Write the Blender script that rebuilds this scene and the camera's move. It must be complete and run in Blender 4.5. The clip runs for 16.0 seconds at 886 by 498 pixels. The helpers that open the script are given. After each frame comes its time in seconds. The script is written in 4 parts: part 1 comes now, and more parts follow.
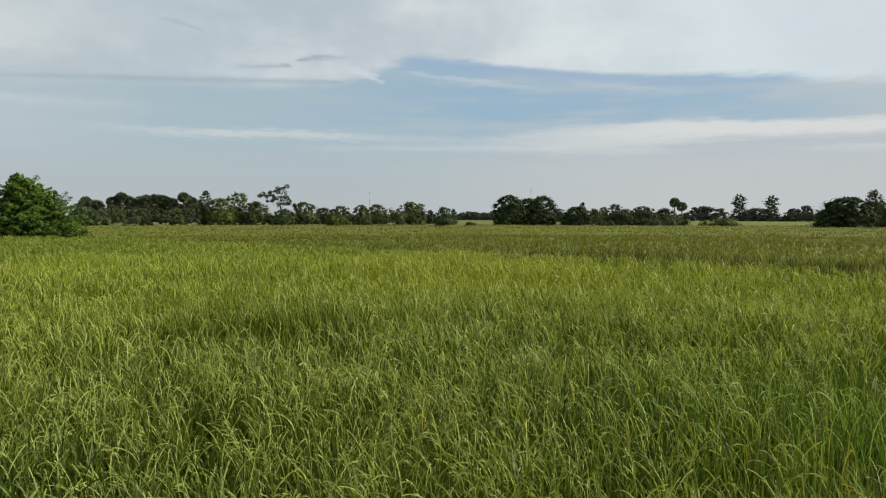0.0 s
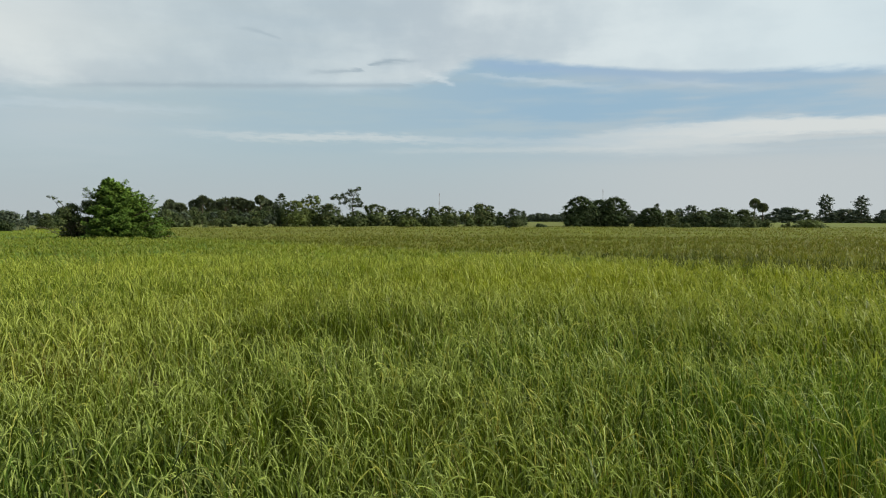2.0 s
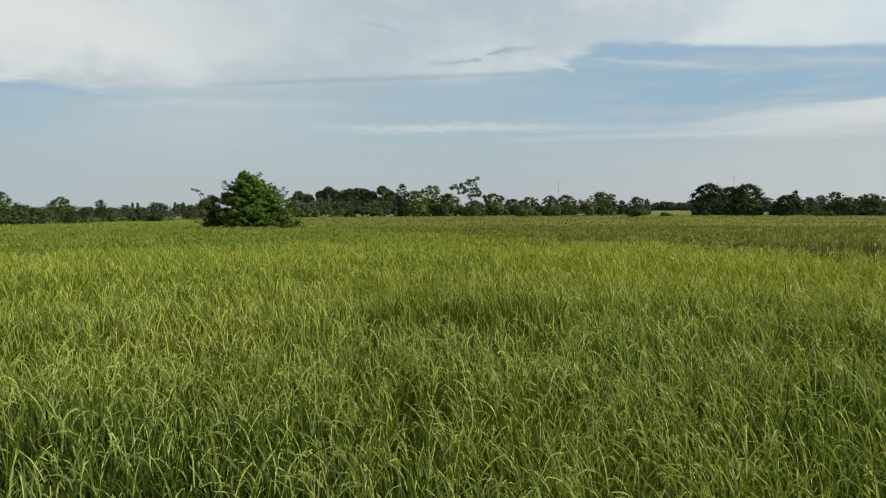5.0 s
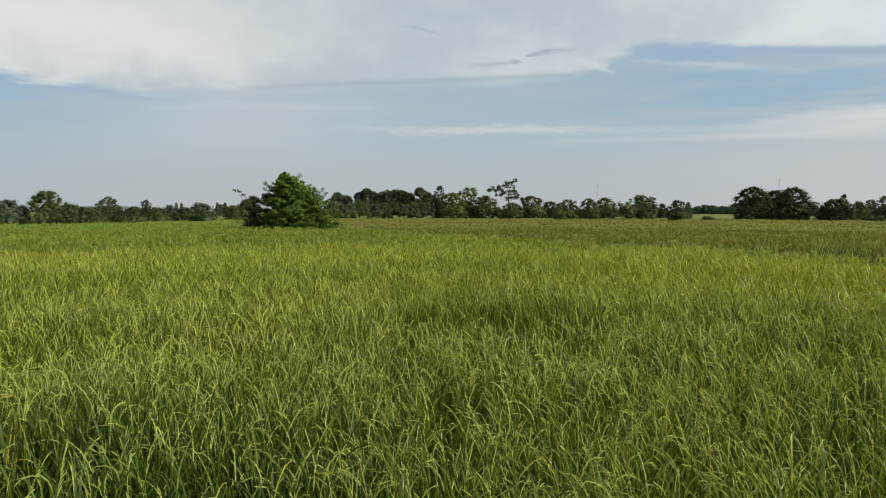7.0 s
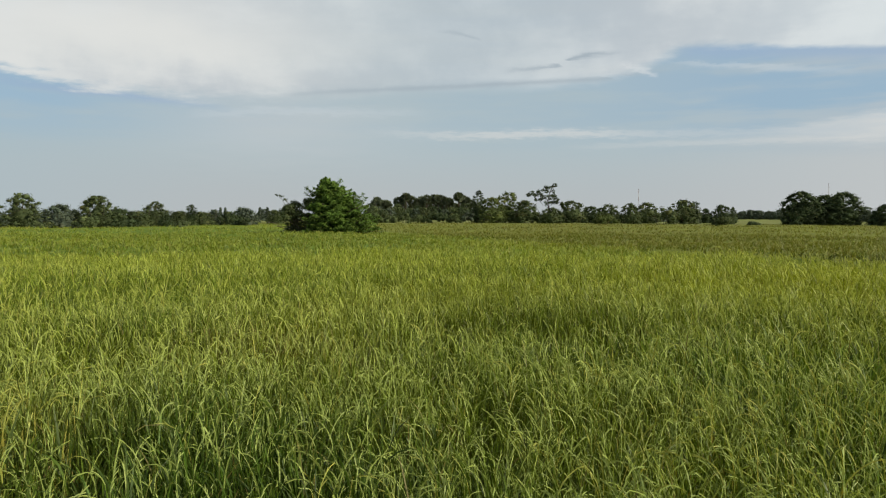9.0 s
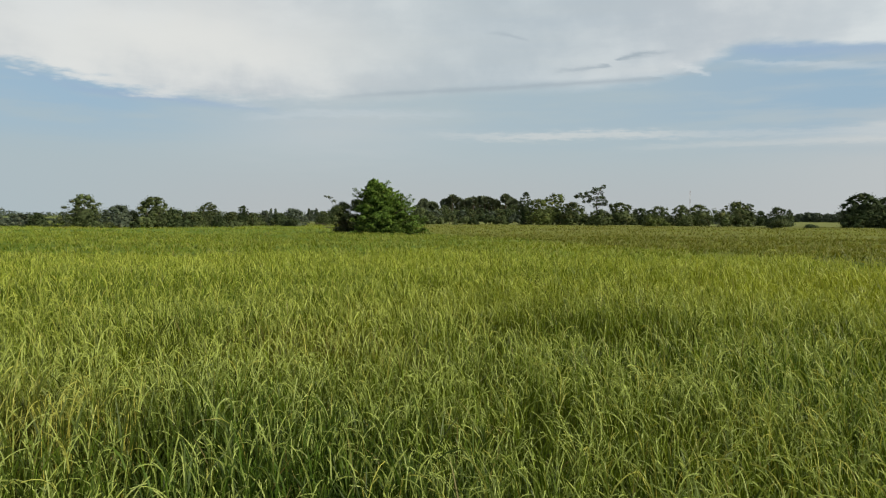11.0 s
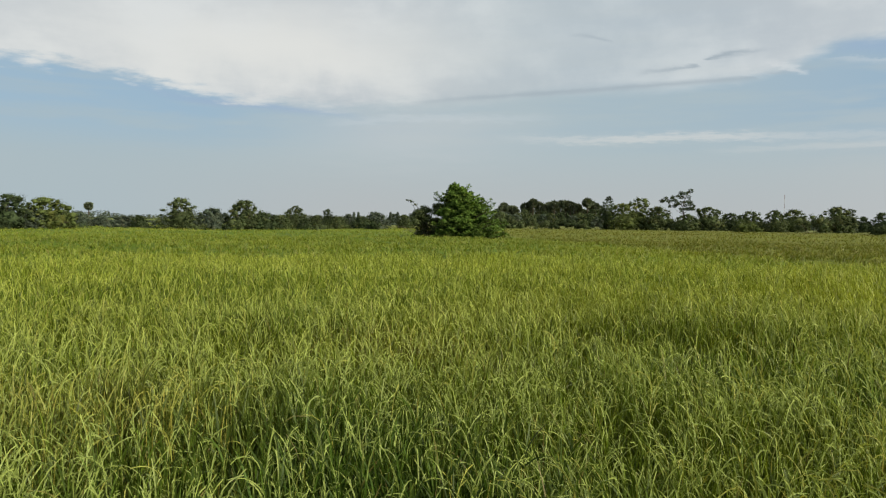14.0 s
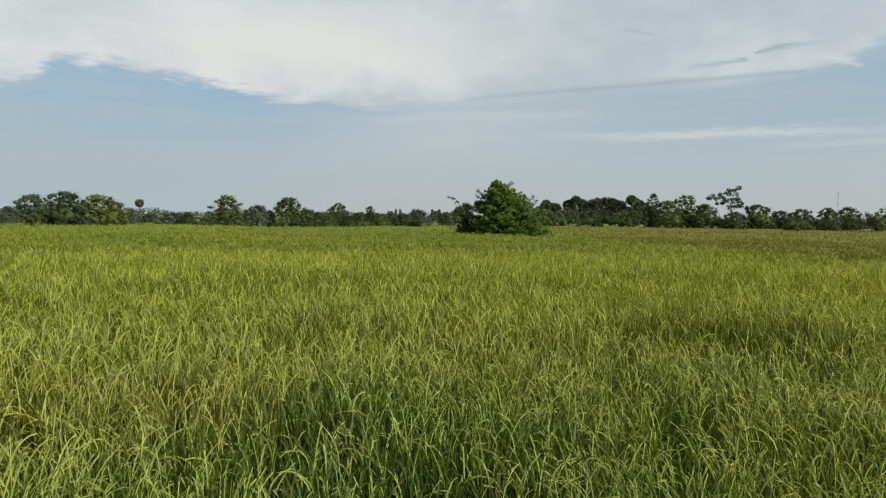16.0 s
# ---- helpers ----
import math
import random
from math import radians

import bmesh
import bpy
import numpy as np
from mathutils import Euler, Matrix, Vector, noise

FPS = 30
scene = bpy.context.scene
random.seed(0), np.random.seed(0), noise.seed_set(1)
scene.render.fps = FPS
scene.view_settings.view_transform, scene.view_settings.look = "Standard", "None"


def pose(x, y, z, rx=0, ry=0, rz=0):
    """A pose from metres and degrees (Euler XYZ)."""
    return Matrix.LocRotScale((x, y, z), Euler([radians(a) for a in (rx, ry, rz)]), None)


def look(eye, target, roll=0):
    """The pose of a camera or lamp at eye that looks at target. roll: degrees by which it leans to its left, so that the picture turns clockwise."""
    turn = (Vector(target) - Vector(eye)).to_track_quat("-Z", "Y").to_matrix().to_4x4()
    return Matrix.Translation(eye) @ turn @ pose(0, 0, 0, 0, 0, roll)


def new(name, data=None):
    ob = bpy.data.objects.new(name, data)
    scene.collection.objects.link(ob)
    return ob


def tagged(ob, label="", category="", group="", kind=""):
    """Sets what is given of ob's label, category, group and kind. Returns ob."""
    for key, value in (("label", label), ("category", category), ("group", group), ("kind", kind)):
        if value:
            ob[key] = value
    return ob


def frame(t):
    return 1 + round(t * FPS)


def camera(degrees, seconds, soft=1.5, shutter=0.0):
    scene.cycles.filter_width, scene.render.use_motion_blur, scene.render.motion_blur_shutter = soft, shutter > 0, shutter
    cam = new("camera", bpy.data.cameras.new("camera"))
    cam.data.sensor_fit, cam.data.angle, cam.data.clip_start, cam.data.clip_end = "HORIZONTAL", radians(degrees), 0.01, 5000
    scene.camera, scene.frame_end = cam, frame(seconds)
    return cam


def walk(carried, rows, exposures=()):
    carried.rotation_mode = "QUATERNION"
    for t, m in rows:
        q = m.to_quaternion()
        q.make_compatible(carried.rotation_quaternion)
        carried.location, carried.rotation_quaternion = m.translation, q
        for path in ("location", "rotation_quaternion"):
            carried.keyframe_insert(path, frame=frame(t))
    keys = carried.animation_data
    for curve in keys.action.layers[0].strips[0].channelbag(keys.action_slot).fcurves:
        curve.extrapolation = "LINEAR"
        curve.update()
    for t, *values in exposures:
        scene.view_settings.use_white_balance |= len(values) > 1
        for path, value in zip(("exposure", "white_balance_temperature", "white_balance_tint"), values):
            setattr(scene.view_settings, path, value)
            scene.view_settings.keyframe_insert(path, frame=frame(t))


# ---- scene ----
cam = camera(65.65, 16.0, soft=1.18)
EYE = 2.3
ROWS = [
    (0.0, 0.000, -0.000, 0.000, 1.416, -2.578, -0.066),
    (0.5, -0.009, -0.003, -0.001, 3.027, -2.789, 0.071),
    (1.0, -0.015, -0.010, 0.002, 4.434, -2.657, 0.154),
    (1.5, -0.031, 0.001, -0.001, 5.922, -2.275, 0.072),
    (2.0, -0.040, 0.005, -0.003, 7.194, -2.438, -0.033),
    (2.5, -0.048, 0.002, -0.006, 9.024, -2.724, 0.033),
    (3.0, -0.054, 0.006, -0.008, 10.301, -2.740, 0.083),
    (3.5, -0.065, 0.013, -0.011, 10.753, -3.079, -0.450),
    (4.0, -0.078, 0.021, -0.011, 13.285, -3.239, -0.155),
    (6.5, -0.109, 0.008, -0.014, 19.161, -3.217, -0.164),
    (7.0, -0.108, 0.006, -0.015, 20.109, -3.128, -0.126),
    (7.5, -0.112, 0.002, -0.016, 20.772, -2.961, -0.238),
    (8.0, -0.119, -0.000, -0.015, 21.545, -3.007, -0.511),
    (8.5, -0.123, -0.004, -0.013, 22.303, -2.791, -0.335),
    (9.0, -0.119, -0.014, -0.008, 23.351, -2.746, -0.214),
    (11.5, -0.154, -0.033, -0.012, 28.295, -2.553, -0.781),
    (12.0, -0.169, -0.040, -0.010, 29.575, -2.488, -1.129),
    (12.5, -0.175, -0.043, -0.014, 30.951, -2.500, -0.740),
    (13.0, -0.176, -0.034, -0.016, 31.482, -2.483, -0.430),
    (13.5, -0.184, -0.032, -0.021, 32.465, -2.676, -0.621),
    (14.0, -0.196, -0.040, -0.021, 33.873, -2.368, -0.722),
    (14.5, -0.203, -0.042, -0.022, 35.200, -2.457, -0.767),
    (15.0, -0.210, -0.039, -0.023, 35.346, -2.611, -0.777),
    (15.5, -0.220, -0.043, -0.022, 35.910, -2.631, -0.799),
    (16.0, -0.226, -0.050, -0.021, 37.320, -2.640, -0.819),
]
walk(cam, [(t, pose(x, y, EYE + z, 90 + pitch, roll, yaw)) for t, x, y, z, yaw, pitch, roll in ROWS],
     ((0.0, 0.0, 6440, 9), (1.0, 0.03, 6340, 6.5), (4.0, 0.0, 6360, 7), (6.5, 0.0, 6500, 9.5), (9.0, 0.0, 6560, 10), (16.0, 0.0, 6570, 10)))

# ---- sun and sky ----
SUN_TURN, SUN_UP = 88.0, 31.0
sun_data = bpy.data.lights.new("sun", "SUN")
sun_data.energy, sun_data.angle, sun_data.color = 5.2, radians(1.5), (1.0, 0.92, 0.76)
sun = new("sun", sun_data)
sun_way = Vector((math.sin(radians(SUN_TURN)) * math.cos(radians(SUN_UP)), math.cos(radians(SUN_TURN)) * math.cos(radians(SUN_UP)), math.sin(radians(SUN_UP))))
sun.matrix_world = look(sun_way * 60, (0, 0, 0))

world = bpy.data.worlds.new("sky")
scene.world = world
world.use_nodes = True


class Nodes:
    """Short calls for building a node tree."""

    def __init__(self, tree):
        self.tree = tree
        tree.nodes.clear()

    def add(self, kind):
        return self.tree.nodes.new(kind)

    def put(self, socket, value):
        if isinstance(value, bpy.types.NodeSocket):
            self.tree.links.new(value, socket)
        elif isinstance(value, (tuple, list)) and len(value) == 3 and socket.type == "RGBA":
            socket.default_value = (*value, 1.0)
        else:
            socket.default_value = value

    def attribute(self, name):
        n = self.add("ShaderNodeAttribute")
        n.attribute_name = name
        return n.outputs["Color"]

    def math(self, op, a, b=0.0, c=0.0):
        n = self.add("ShaderNodeMath")
        n.operation = op
        for socket, value in zip(n.inputs, (a, b, c)):
            self.put(socket, value)
        return n.outputs[0]

    def mix(self, factor, a, b, blend="MIX"):
        n = self.add("ShaderNodeMix")
        n.data_type, n.blend_type = "RGBA", blend
        self.put(n.inputs[0], factor)
        self.put(n.inputs[6], a)
        self.put(n.inputs[7], b)
        return n.outputs[2]

    def step(self, value, low, high, to_low=0.0, to_high=1.0):
        n = self.add("ShaderNodeMapRange")
        n.interpolation_type = "SMOOTHSTEP"
        for k, v in enumerate((value, low, high, to_low, to_high)):
            self.put(n.inputs[k], v)
        return n.outputs[0]

    def bell(self, value, middle, width):
        d = self.math("DIVIDE", self.math("SUBTRACT", value, middle), width)
        return self.math("EXPONENT", self.math("MULTIPLY", self.math("MULTIPLY", d, d), -1.0))

    def curve(self, value, points):
        n = self.add("ShaderNodeFloatCurve")
        c = n.mapping.curves[0]
        while len(c.points) < len(points):
            c.points.new(0.5, 0.5)
        for p, (x, y) in zip(c.points, sorted(points)):
            p.location, p.handle_type = (x, y), "AUTO_CLAMPED"
        n.mapping.update()
        self.put(n.inputs["Value"], value)
        return n.outputs[0]

    def noise(self, vector, scale, detail=4.0, rough=0.55):
        n = self.add("ShaderNodeTexNoise")
        if vector is not None:
            self.put(n.inputs["Vector"], vector)
        self.put(n.inputs["Scale"], scale)
        self.put(n.inputs["Detail"], detail)
        self.put(n.inputs["Roughness"], rough)
        return n.outputs[0]


def build_sky():
    s = Nodes(world.node_tree)
    way = s.add("ShaderNodeTexCoord").outputs["Generated"]
    parts = s.add("ShaderNodeSeparateXYZ")
    s.put(parts.inputs[0], way)
    px, py, pz = parts.outputs
    turn = s.math("MULTIPLY", s.math("ARCTAN2", s.math("MULTIPLY", px, -1.0), py), 57.2958)
    up = s.math("MULTIPLY", s.math("ARCSINE", pz), 57.2958)
    # clouds lie on a flat layer overhead, so they close up towards the horizon
    low = s.math("ADD", s.math("MAXIMUM", pz, 0.0), 0.06)
    flat = s.add("ShaderNodeCombineXYZ")
    s.put(flat.inputs[0], s.math("DIVIDE", px, low))
    s.put(flat.inputs[1], s.math("DIVIDE", py, low))
    layer = flat.outputs[0]
    wide = s.noise(layer, 1.7, 5.0, 0.55)
    fine = s.noise(layer, 6.0, 6.0, 0.6)
    bulk = s.noise(way, 6.5, 6.0, 0.55)
    streak = s.add("ShaderNodeCombineXYZ")
    s.put(streak.inputs[0], s.math("MULTIPLY", turn, 0.05))
    s.put(streak.inputs[1], s.math("MULTIPLY", up, 0.75))
    band = s.noise(streak.outputs[0], 1.0, 5.0, 0.5)

    sky = s.add("ShaderNodeTexSky")
    sky.sky_type = "NISHITA"
    sky.sun_disc, sky.sun_elevation, sky.sun_rotation = False, radians(SUN_UP), radians(SUN_TURN)
    sky.dust_density = 2.0
    clear = s.mix(1.0, sky.outputs[0], (0.07, 0.07, 0.07), "MULTIPLY")

    u = s.math("DIVIDE", s.math("ADD", turn, 40.0), 120.0)

    def along(points, top):
        return [((a + 40.0) / 120.0, v / top) for a, v in points]

    edge = s.math("MULTIPLY", s.curve(u, along(((-40, 9.0), (-28.8, 9.9), (-22, 11.0), (-15, 11.3), (-4, 12.4), (3.5, 13.0), (5.2, 12.6), (7.7, 11.6), (11.3, 10.9), (22.9, 10.6), (35, 9.7), (43.7, 9.3), (48.3, 9.2), (54.8, 10.1), (61, 10.8), (66, 11.0), (68, 9.6), (72, 8.8)), 20.0)), 20.0)
    blue = s.curve(u, along(((-40, 0.3), (-30, 0.5), (-20, 0.95), (-5, 1.0), (4, 0.8), (12, 0.5), (22, 0.36), (34, 0.2), (42, 0.3), (50, 0.75), (58, 1.0), (66, 0.95), (72, 0.8)), 1.0))
    tidy = s.math("ADD", s.math("ADD", s.bell(turn, -10.0, 14.0), s.bell(turn, 24.0, 13.0)), s.math("MULTIPLY", s.bell(turn, 55.0, 12.0), 0.3))
    tidy = s.math("MINIMUM", tidy, 1.0)
    jag = s.math("ADD", s.math("MULTIPLY", s.math("SUBTRACT", wide, 0.5), 2.6), s.math("MULTIPLY", s.math("SUBTRACT", fine, 0.5), s.step(turn, 40.0, 55.0, 1.5, 3.4)))
    jag = s.math("MULTIPLY", jag, s.math("SUBTRACT", 1.0, s.math("MULTIPLY", tidy, 0.82)))
    over = s.math("ADD", s.math("SUBTRACT", up, edge), jag)
    veil = s.curve(u, along(((-40, 0.8), (-28, 0.85), (-20, 0.95), (2, 1.0), (8, 0.9), (14, 0.72), (24, 0.6), (31, 0.7), (38, 0.9), (45, 1.0), (70, 1.0)), 1.0))
    crisp = s.math("MINIMUM", s.math("ADD", s.bell(turn, -9.0, 11.0), s.math("MULTIPLY", s.bell(turn, 56.0, 9.0), 0.15)), 1.0)
    deck = s.math("MULTIPLY", s.step(s.math("MULTIPLY", s.math("ADD", over, s.math("MULTIPLY", crisp, 0.1)), s.math("ADD", 1.0, s.math("MULTIPLY", crisp, 3.0))), -0.9, 0.75), veil)

    def streak(points, width, weights, wobble=0.35):
        """A thin line of cloud along (turn, height) points, with its strength along the turn."""
        middle = s.math("MULTIPLY", s.curve(u, along(points, 20.0)), 20.0)
        shaken = s.math("ADD", up, s.math("MULTIPLY", s.math("SUBTRACT", fine, 0.5), wobble))
        return s.math("MULTIPLY", s.bell(shaken, middle, width), s.curve(u, along(weights, 1.0)))

    # the milky air under the cloud layer
    haze = s.mix(s.step(up, 0.0, 7.0), (0.455, 0.492, 0.508), (0.425, 0.515, 0.55))
    haze = s.mix(s.step(turn, 38.0, 66.0, 0.0, 0.8), haze, (0.40, 0.495, 0.54))
    haze = s.mix(s.step(turn, 12.0, -18.0, 0.0, 0.9), haze, (0.535, 0.56, 0.57))
    milk = s.math("MULTIPLY", s.bell(turn, 37.0, 9.0), s.bell(s.math("ADD", up, s.math("MULTIPLY", s.math("SUBTRACT", wide, 0.5), 3.0)), 7.2, 2.6))
    haze = s.mix(s.math("MULTIPLY", milk, 0.6), haze, (0.55, 0.585, 0.60))
    gap = s.mix(0.25, (0.365, 0.53, 0.675), clear)
    open_air = s.math("MULTIPLY", s.math("MULTIPLY", s.step(up, 3.6, 8.5), blue), s.step(s.math("ADD", s.math("MULTIPLY", band, 0.6), s.math("MULTIPLY", wide, 0.4)), 0.36, 0.58, 0.42, 1.0))
    col = s.mix(open_air, haze, gap)
    under = streak(((-24, 10.5), (-17, 10.8), (-13, 11.0), (-8.5, 11.5), (-4, 12.0), (0.7, 12.4), (4, 12.7)), 0.55, ((-30, 0.0), (-24, 0.3), (-15, 0.5), (-4, 0.75), (2, 0.7), (5, 0.0)))
    under = s.math("ADD", under, streak(((42, 8.5), (46.5, 8.8), (50, 8.95), (54, 9.1), (58, 9.9)), 0.28, ((40, 0.0), (44, 0.45), (50, 0.7), (55, 0.45), (60, 0.0)), 0.6))
    col = s.mix(s.math("MINIMUM", under, 1.0), col, (0.325, 0.445, 0.60))
    # torn white wisps in the blue
    torn = streak(((-6, 10.5), (-1, 11.2), (4.5, 12.0)), 0.28, ((-8, 0.0), (-4, 0.3), (2, 0.4), (5, 0.25), (7, 0.0)), 1.2)
    torn = s.math("ADD", torn, streak(((-16, 10.0), (-12, 10.6), (-9, 10.9)), 0.25, ((-18, 0.0), (-13, 0.22), (-8, 0.0)), 1.2))
    torn = s.math("ADD", torn, streak(((28, 8.4), (36, 8.4), (42, 7.9)), 0.3, ((24, 0.0), (30, 0.25), (38, 0.3), (44, 0.0)), 1.2))
    col = s.mix(torn, col, (0.60, 0.66, 0.70))
    # the cream bank low down, with a firm upper edge, and the long wisp that runs on from it
    top = s.math("MULTIPLY", s.curve(u, along(((-40, 7.0), (-31, 7.1), (-21, 7.6), (-17, 7.7), (-12, 7.5), (-8.6, 7.35), (-4, 6.8), (3, 6.6)), 20.0)), 20.0)
    foot = s.math("MULTIPLY", s.curve(u, along(((-40, 5.3), (-31, 5.3), (-21, 5.7), (-13, 5.4), (-8.6, 5.4), (-4, 5.7), (3, 6.0)), 20.0)), 20.0)
    ruffled = s.math("ADD", up, s.math("ADD", s.math("MULTIPLY", s.math("SUBTRACT", fine, 0.5), 0.7), s.math("MULTIPLY", s.math("SUBTRACT", band, 0.5), 0.9)))
    bank = s.math("MULTIPLY", s.step(s.math("SUBTRACT", top, ruffled), -0.2, 0.35), s.step(s.math("SUBTRACT", ruffled, foot), -0.7, 0.8))
    bank = s.math("MULTIPLY", bank, s.step(s.math("ADD", turn, s.math("MULTIPLY", s.math("SUBTRACT", wide, 0.5), 8.0)), 6.0, -19.0))
    wisp = streak(((-2, 6.4), (7, 6.55), (14.6, 6.75), (22, 6.6), (28, 6.85)), 0.3, ((-6, 0.0), (2, 0.18), (8, 0.36), (15, 0.58), (23, 0.4), (30, 0.0)), 1.3)
    wisp = s.math("ADD", wisp, streak(((-6, 5.7), (4, 5.75), (14, 5.6)), 0.22, ((-10, 0.0), (-2, 0.3), (6, 0.25), (14, 0.0)), 0.8))
    col = s.mix(s.math("MINIMUM", s.math("MULTIPLY", s.math("ADD", bank, wisp), 0.88), 1.0), col, (0.71, 0.712, 0.69))
    col = s.mix(streak(((-32, 5.85), (-30.3, 5.92), (-21.5, 6.15), (-16, 6.3)), 0.12, ((-34, 0.5), (-28, 0.5), (-21, 0.35), (-16, 0.0))), col, (0.50, 0.53, 0.55))
    # the cloud layer: grey-white, brighter where it is thick, with a blue-grey hem
    tone = s.mix(s.step(s.math("ADD", s.math("MULTIPLY", bulk, 0.6), s.math("MULTIPLY", wide, 0.4)), 0.38, 0.62), (0.485, 0.54, 0.585), (0.68, 0.718, 0.73))
    tone = s.mix(s.step(turn, 14.0, -26.0, 0.0, 0.75), tone, (0.70, 0.775, 0.80))
    thick = s.math("MULTIPLY", s.bell(turn, 47.0, 19.0), s.bell(s.math("ADD", up, s.math("MULTIPLY", s.math("SUBTRACT", bulk, 0.5), 9.0)), 13.0, 3.4))
    tone = s.mix(s.math("MULTIPLY", thick, 0.9), tone, (0.74, 0.755, 0.735))
    col = s.mix(deck, col, tone)
    hem = streak(((6, 11.3), (7.2, 11.25), (10, 10.98), (14.6, 10.87), (19, 10.72), (24, 10.5), (28.6, 10.25), (34, 9.85), (37, 9.5)), 0.2, ((5, 0.0), (8, 0.3), (12, 0.55), (18, 0.62), (26, 0.6), (33, 0.4), (38, 0.0)))
    rope = streak(((9, 12.95), (10, 12.9), (11.4, 12.85), (12.5, 12.62), (14.5, 12.08), (17.5, 11.8), (19, 11.75)), 0.17, ((8.9, 0.0), (10, 0.45), (11.8, 0.8), (13.2, 0.85), (14.5, 0.7), (17, 0.5), (18.4, 0.0)), 0.9)
    rope = s.math("ADD", rope, streak(((20.5, 14.3), (21.2, 14.5), (22, 14.7), (24, 14.8)), 0.12, ((20.3, 0.0), (21, 0.45), (22.5, 0.35), (24, 0.0)), 0.5))
    col = s.mix(s.math("MINIMUM", s.math("ADD", hem, rope), 1.0), col, (0.355, 0.425, 0.48))
    spark = streak(((6.4, 11.15), (7.2, 11.4), (8.6, 11.9), (9.4, 12.1)), 0.2, ((6.2, 0.0), (7.0, 0.4), (7.8, 0.35), (9.4, 0.0)), 1.6)
    col = s.mix(spark, col, (0.78, 0.80, 0.81))
    # higher up the layer goes on, with clear gaps
    high = s.mix(s.step(wide, 0.42, 0.62), clear, tone)
    col = s.mix(s.step(up, 22.0, 40.0), col, high)
    ground_glow = s.step(up, -6.0, -1.0)
    col = s.mix(ground_glow, (0.09, 0.12, 0.04), col)
    back = s.add("ShaderNodeBackground")
    s.put(back.inputs[0], col)
    back.inputs[1].default_value = 1.0
    out = s.add("ShaderNodeOutputWorld")
    s.put(out.inputs[0], back.outputs[0])


build_sky()


# ---- materials ----
def foliage(name, colour, spread=0.22, glow=0.2, rough=0.65, attribute=None, gloss=0.1):
    """Leaves: colour, spread of brightness from leaf to leaf, share of light let through."""
    mat = bpy.data.materials.new(name)
    mat.use_nodes = True
    s = Nodes(mat.node_tree)
    geo = s.add("ShaderNodeNewGeometry")
    if attribute:
        base = s.attribute(attribute)
    else:
        base = s.add("ShaderNodeRGB").outputs[0]
        base.default_value = (*colour, 1.0)
        rnd = geo.outputs["Random Per Island"]
        # broad patches of tint that paint sunlit and shaded lobes into the crown
        big = s.noise(geo.outputs["Position"], 0.55, 3.0)
        amount = s.math("MULTIPLY", s.math("ADD", 1.0 - spread, s.math("MULTIPLY", rnd, 2.0 * spread)), s.step(big, 0.32, 0.68, 0.65, 1.45))
        light = s.add("ShaderNodeCombineColor")
        for k in range(3):
            s.put(light.inputs[k], amount)
        base = s.mix(1.0, base, light.outputs[0], "MULTIPLY")
        base = s.mix(s.math("MULTIPLY", s.step(rnd, 0.8, 1.0), 0.5), base, (colour[0] * 2.2, colour[1] * 1.5, colour[2] * 1.2))
    body = s.add("ShaderNodeBsdfPrincipled")
    s.put(body.inputs["Base Color"], base)
    body.inputs["Roughness"].default_value = rough
    body.inputs["Specular IOR Level"].default_value = gloss
    thin = s.add("ShaderNodeBsdfTranslucent")
    s.put(thin.inputs[0], s.mix(1.0, base, (1.25, 1.15, 0.6), "MULTIPLY"))
    both = s.add("ShaderNodeMixShader")
    both.inputs[0].default_value = glow
    s.put(both.inputs[1], body.outputs[0])
    s.put(both.inputs[2], thin.outputs[0])
    out = s.add("ShaderNodeOutputMaterial")
    s.put(out.inputs[0], both.outputs[0])
    return mat


def rough_matter(name, dark, light, scale, bump=0.4, rough=0.9, attribute=None):
    """Earth, bark and matted growth: two colours mixed by noise at two scales, with relief."""
    mat = bpy.data.materials.new(name)
    mat.use_nodes = True
    s = Nodes(mat.node_tree)
    place = s.add("ShaderNodeNewGeometry").outputs["Position"]
    small, large = s.noise(place, scale, 6.0, 0.65), s.noise(place, scale * 0.07, 4.0)
    if attribute:
        base = s.attribute(attribute)
        base = s.mix(s.step(small, 0.35, 0.65), s.mix(1.0, base, (0.72, 0.78, 0.7), "MULTIPLY"), s.mix(1.0, base, (1.2, 1.15, 1.2), "MULTIPLY"))
    else:
        base = s.mix(s.step(small, 0.3, 0.7), dark, light)
    base = s.mix(s.step(large, 0.35, 0.65, 0.0, 0.35), base, s.mix(1.0, base, (0.8, 0.72, 0.6), "MULTIPLY"))
    body = s.add("ShaderNodeBsdfPrincipled")
    s.put(body.inputs["Base Color"], base)
    body.inputs["Roughness"].default_value = rough
    body.inputs["Specular IOR Level"].default_value = 0.15
    relief = s.add("ShaderNodeBump")
    relief.inputs["Strength"].default_value = bump
    relief.inputs["Distance"].default_value = 0.1
    s.put(relief.inputs["Height"], small)
    s.put(body.inputs["Normal"], relief.outputs[0])
    out = s.add("ShaderNodeOutputMaterial")
    s.put(out.inputs[0], body.outputs[0])
    return mat


def plain(name, colour, rough=0.6, metal=0.0):
    mat = bpy.data.materials.new(name)
    mat.use_nodes = True
    body = mat.node_tree.nodes["Principled BSDF"]
    body.inputs["Base Color"].default_value = (*colour, 1.0)
    body.inputs["Roughness"].default_value = rough
    body.inputs["Metallic"].default_value = metal
    return mat


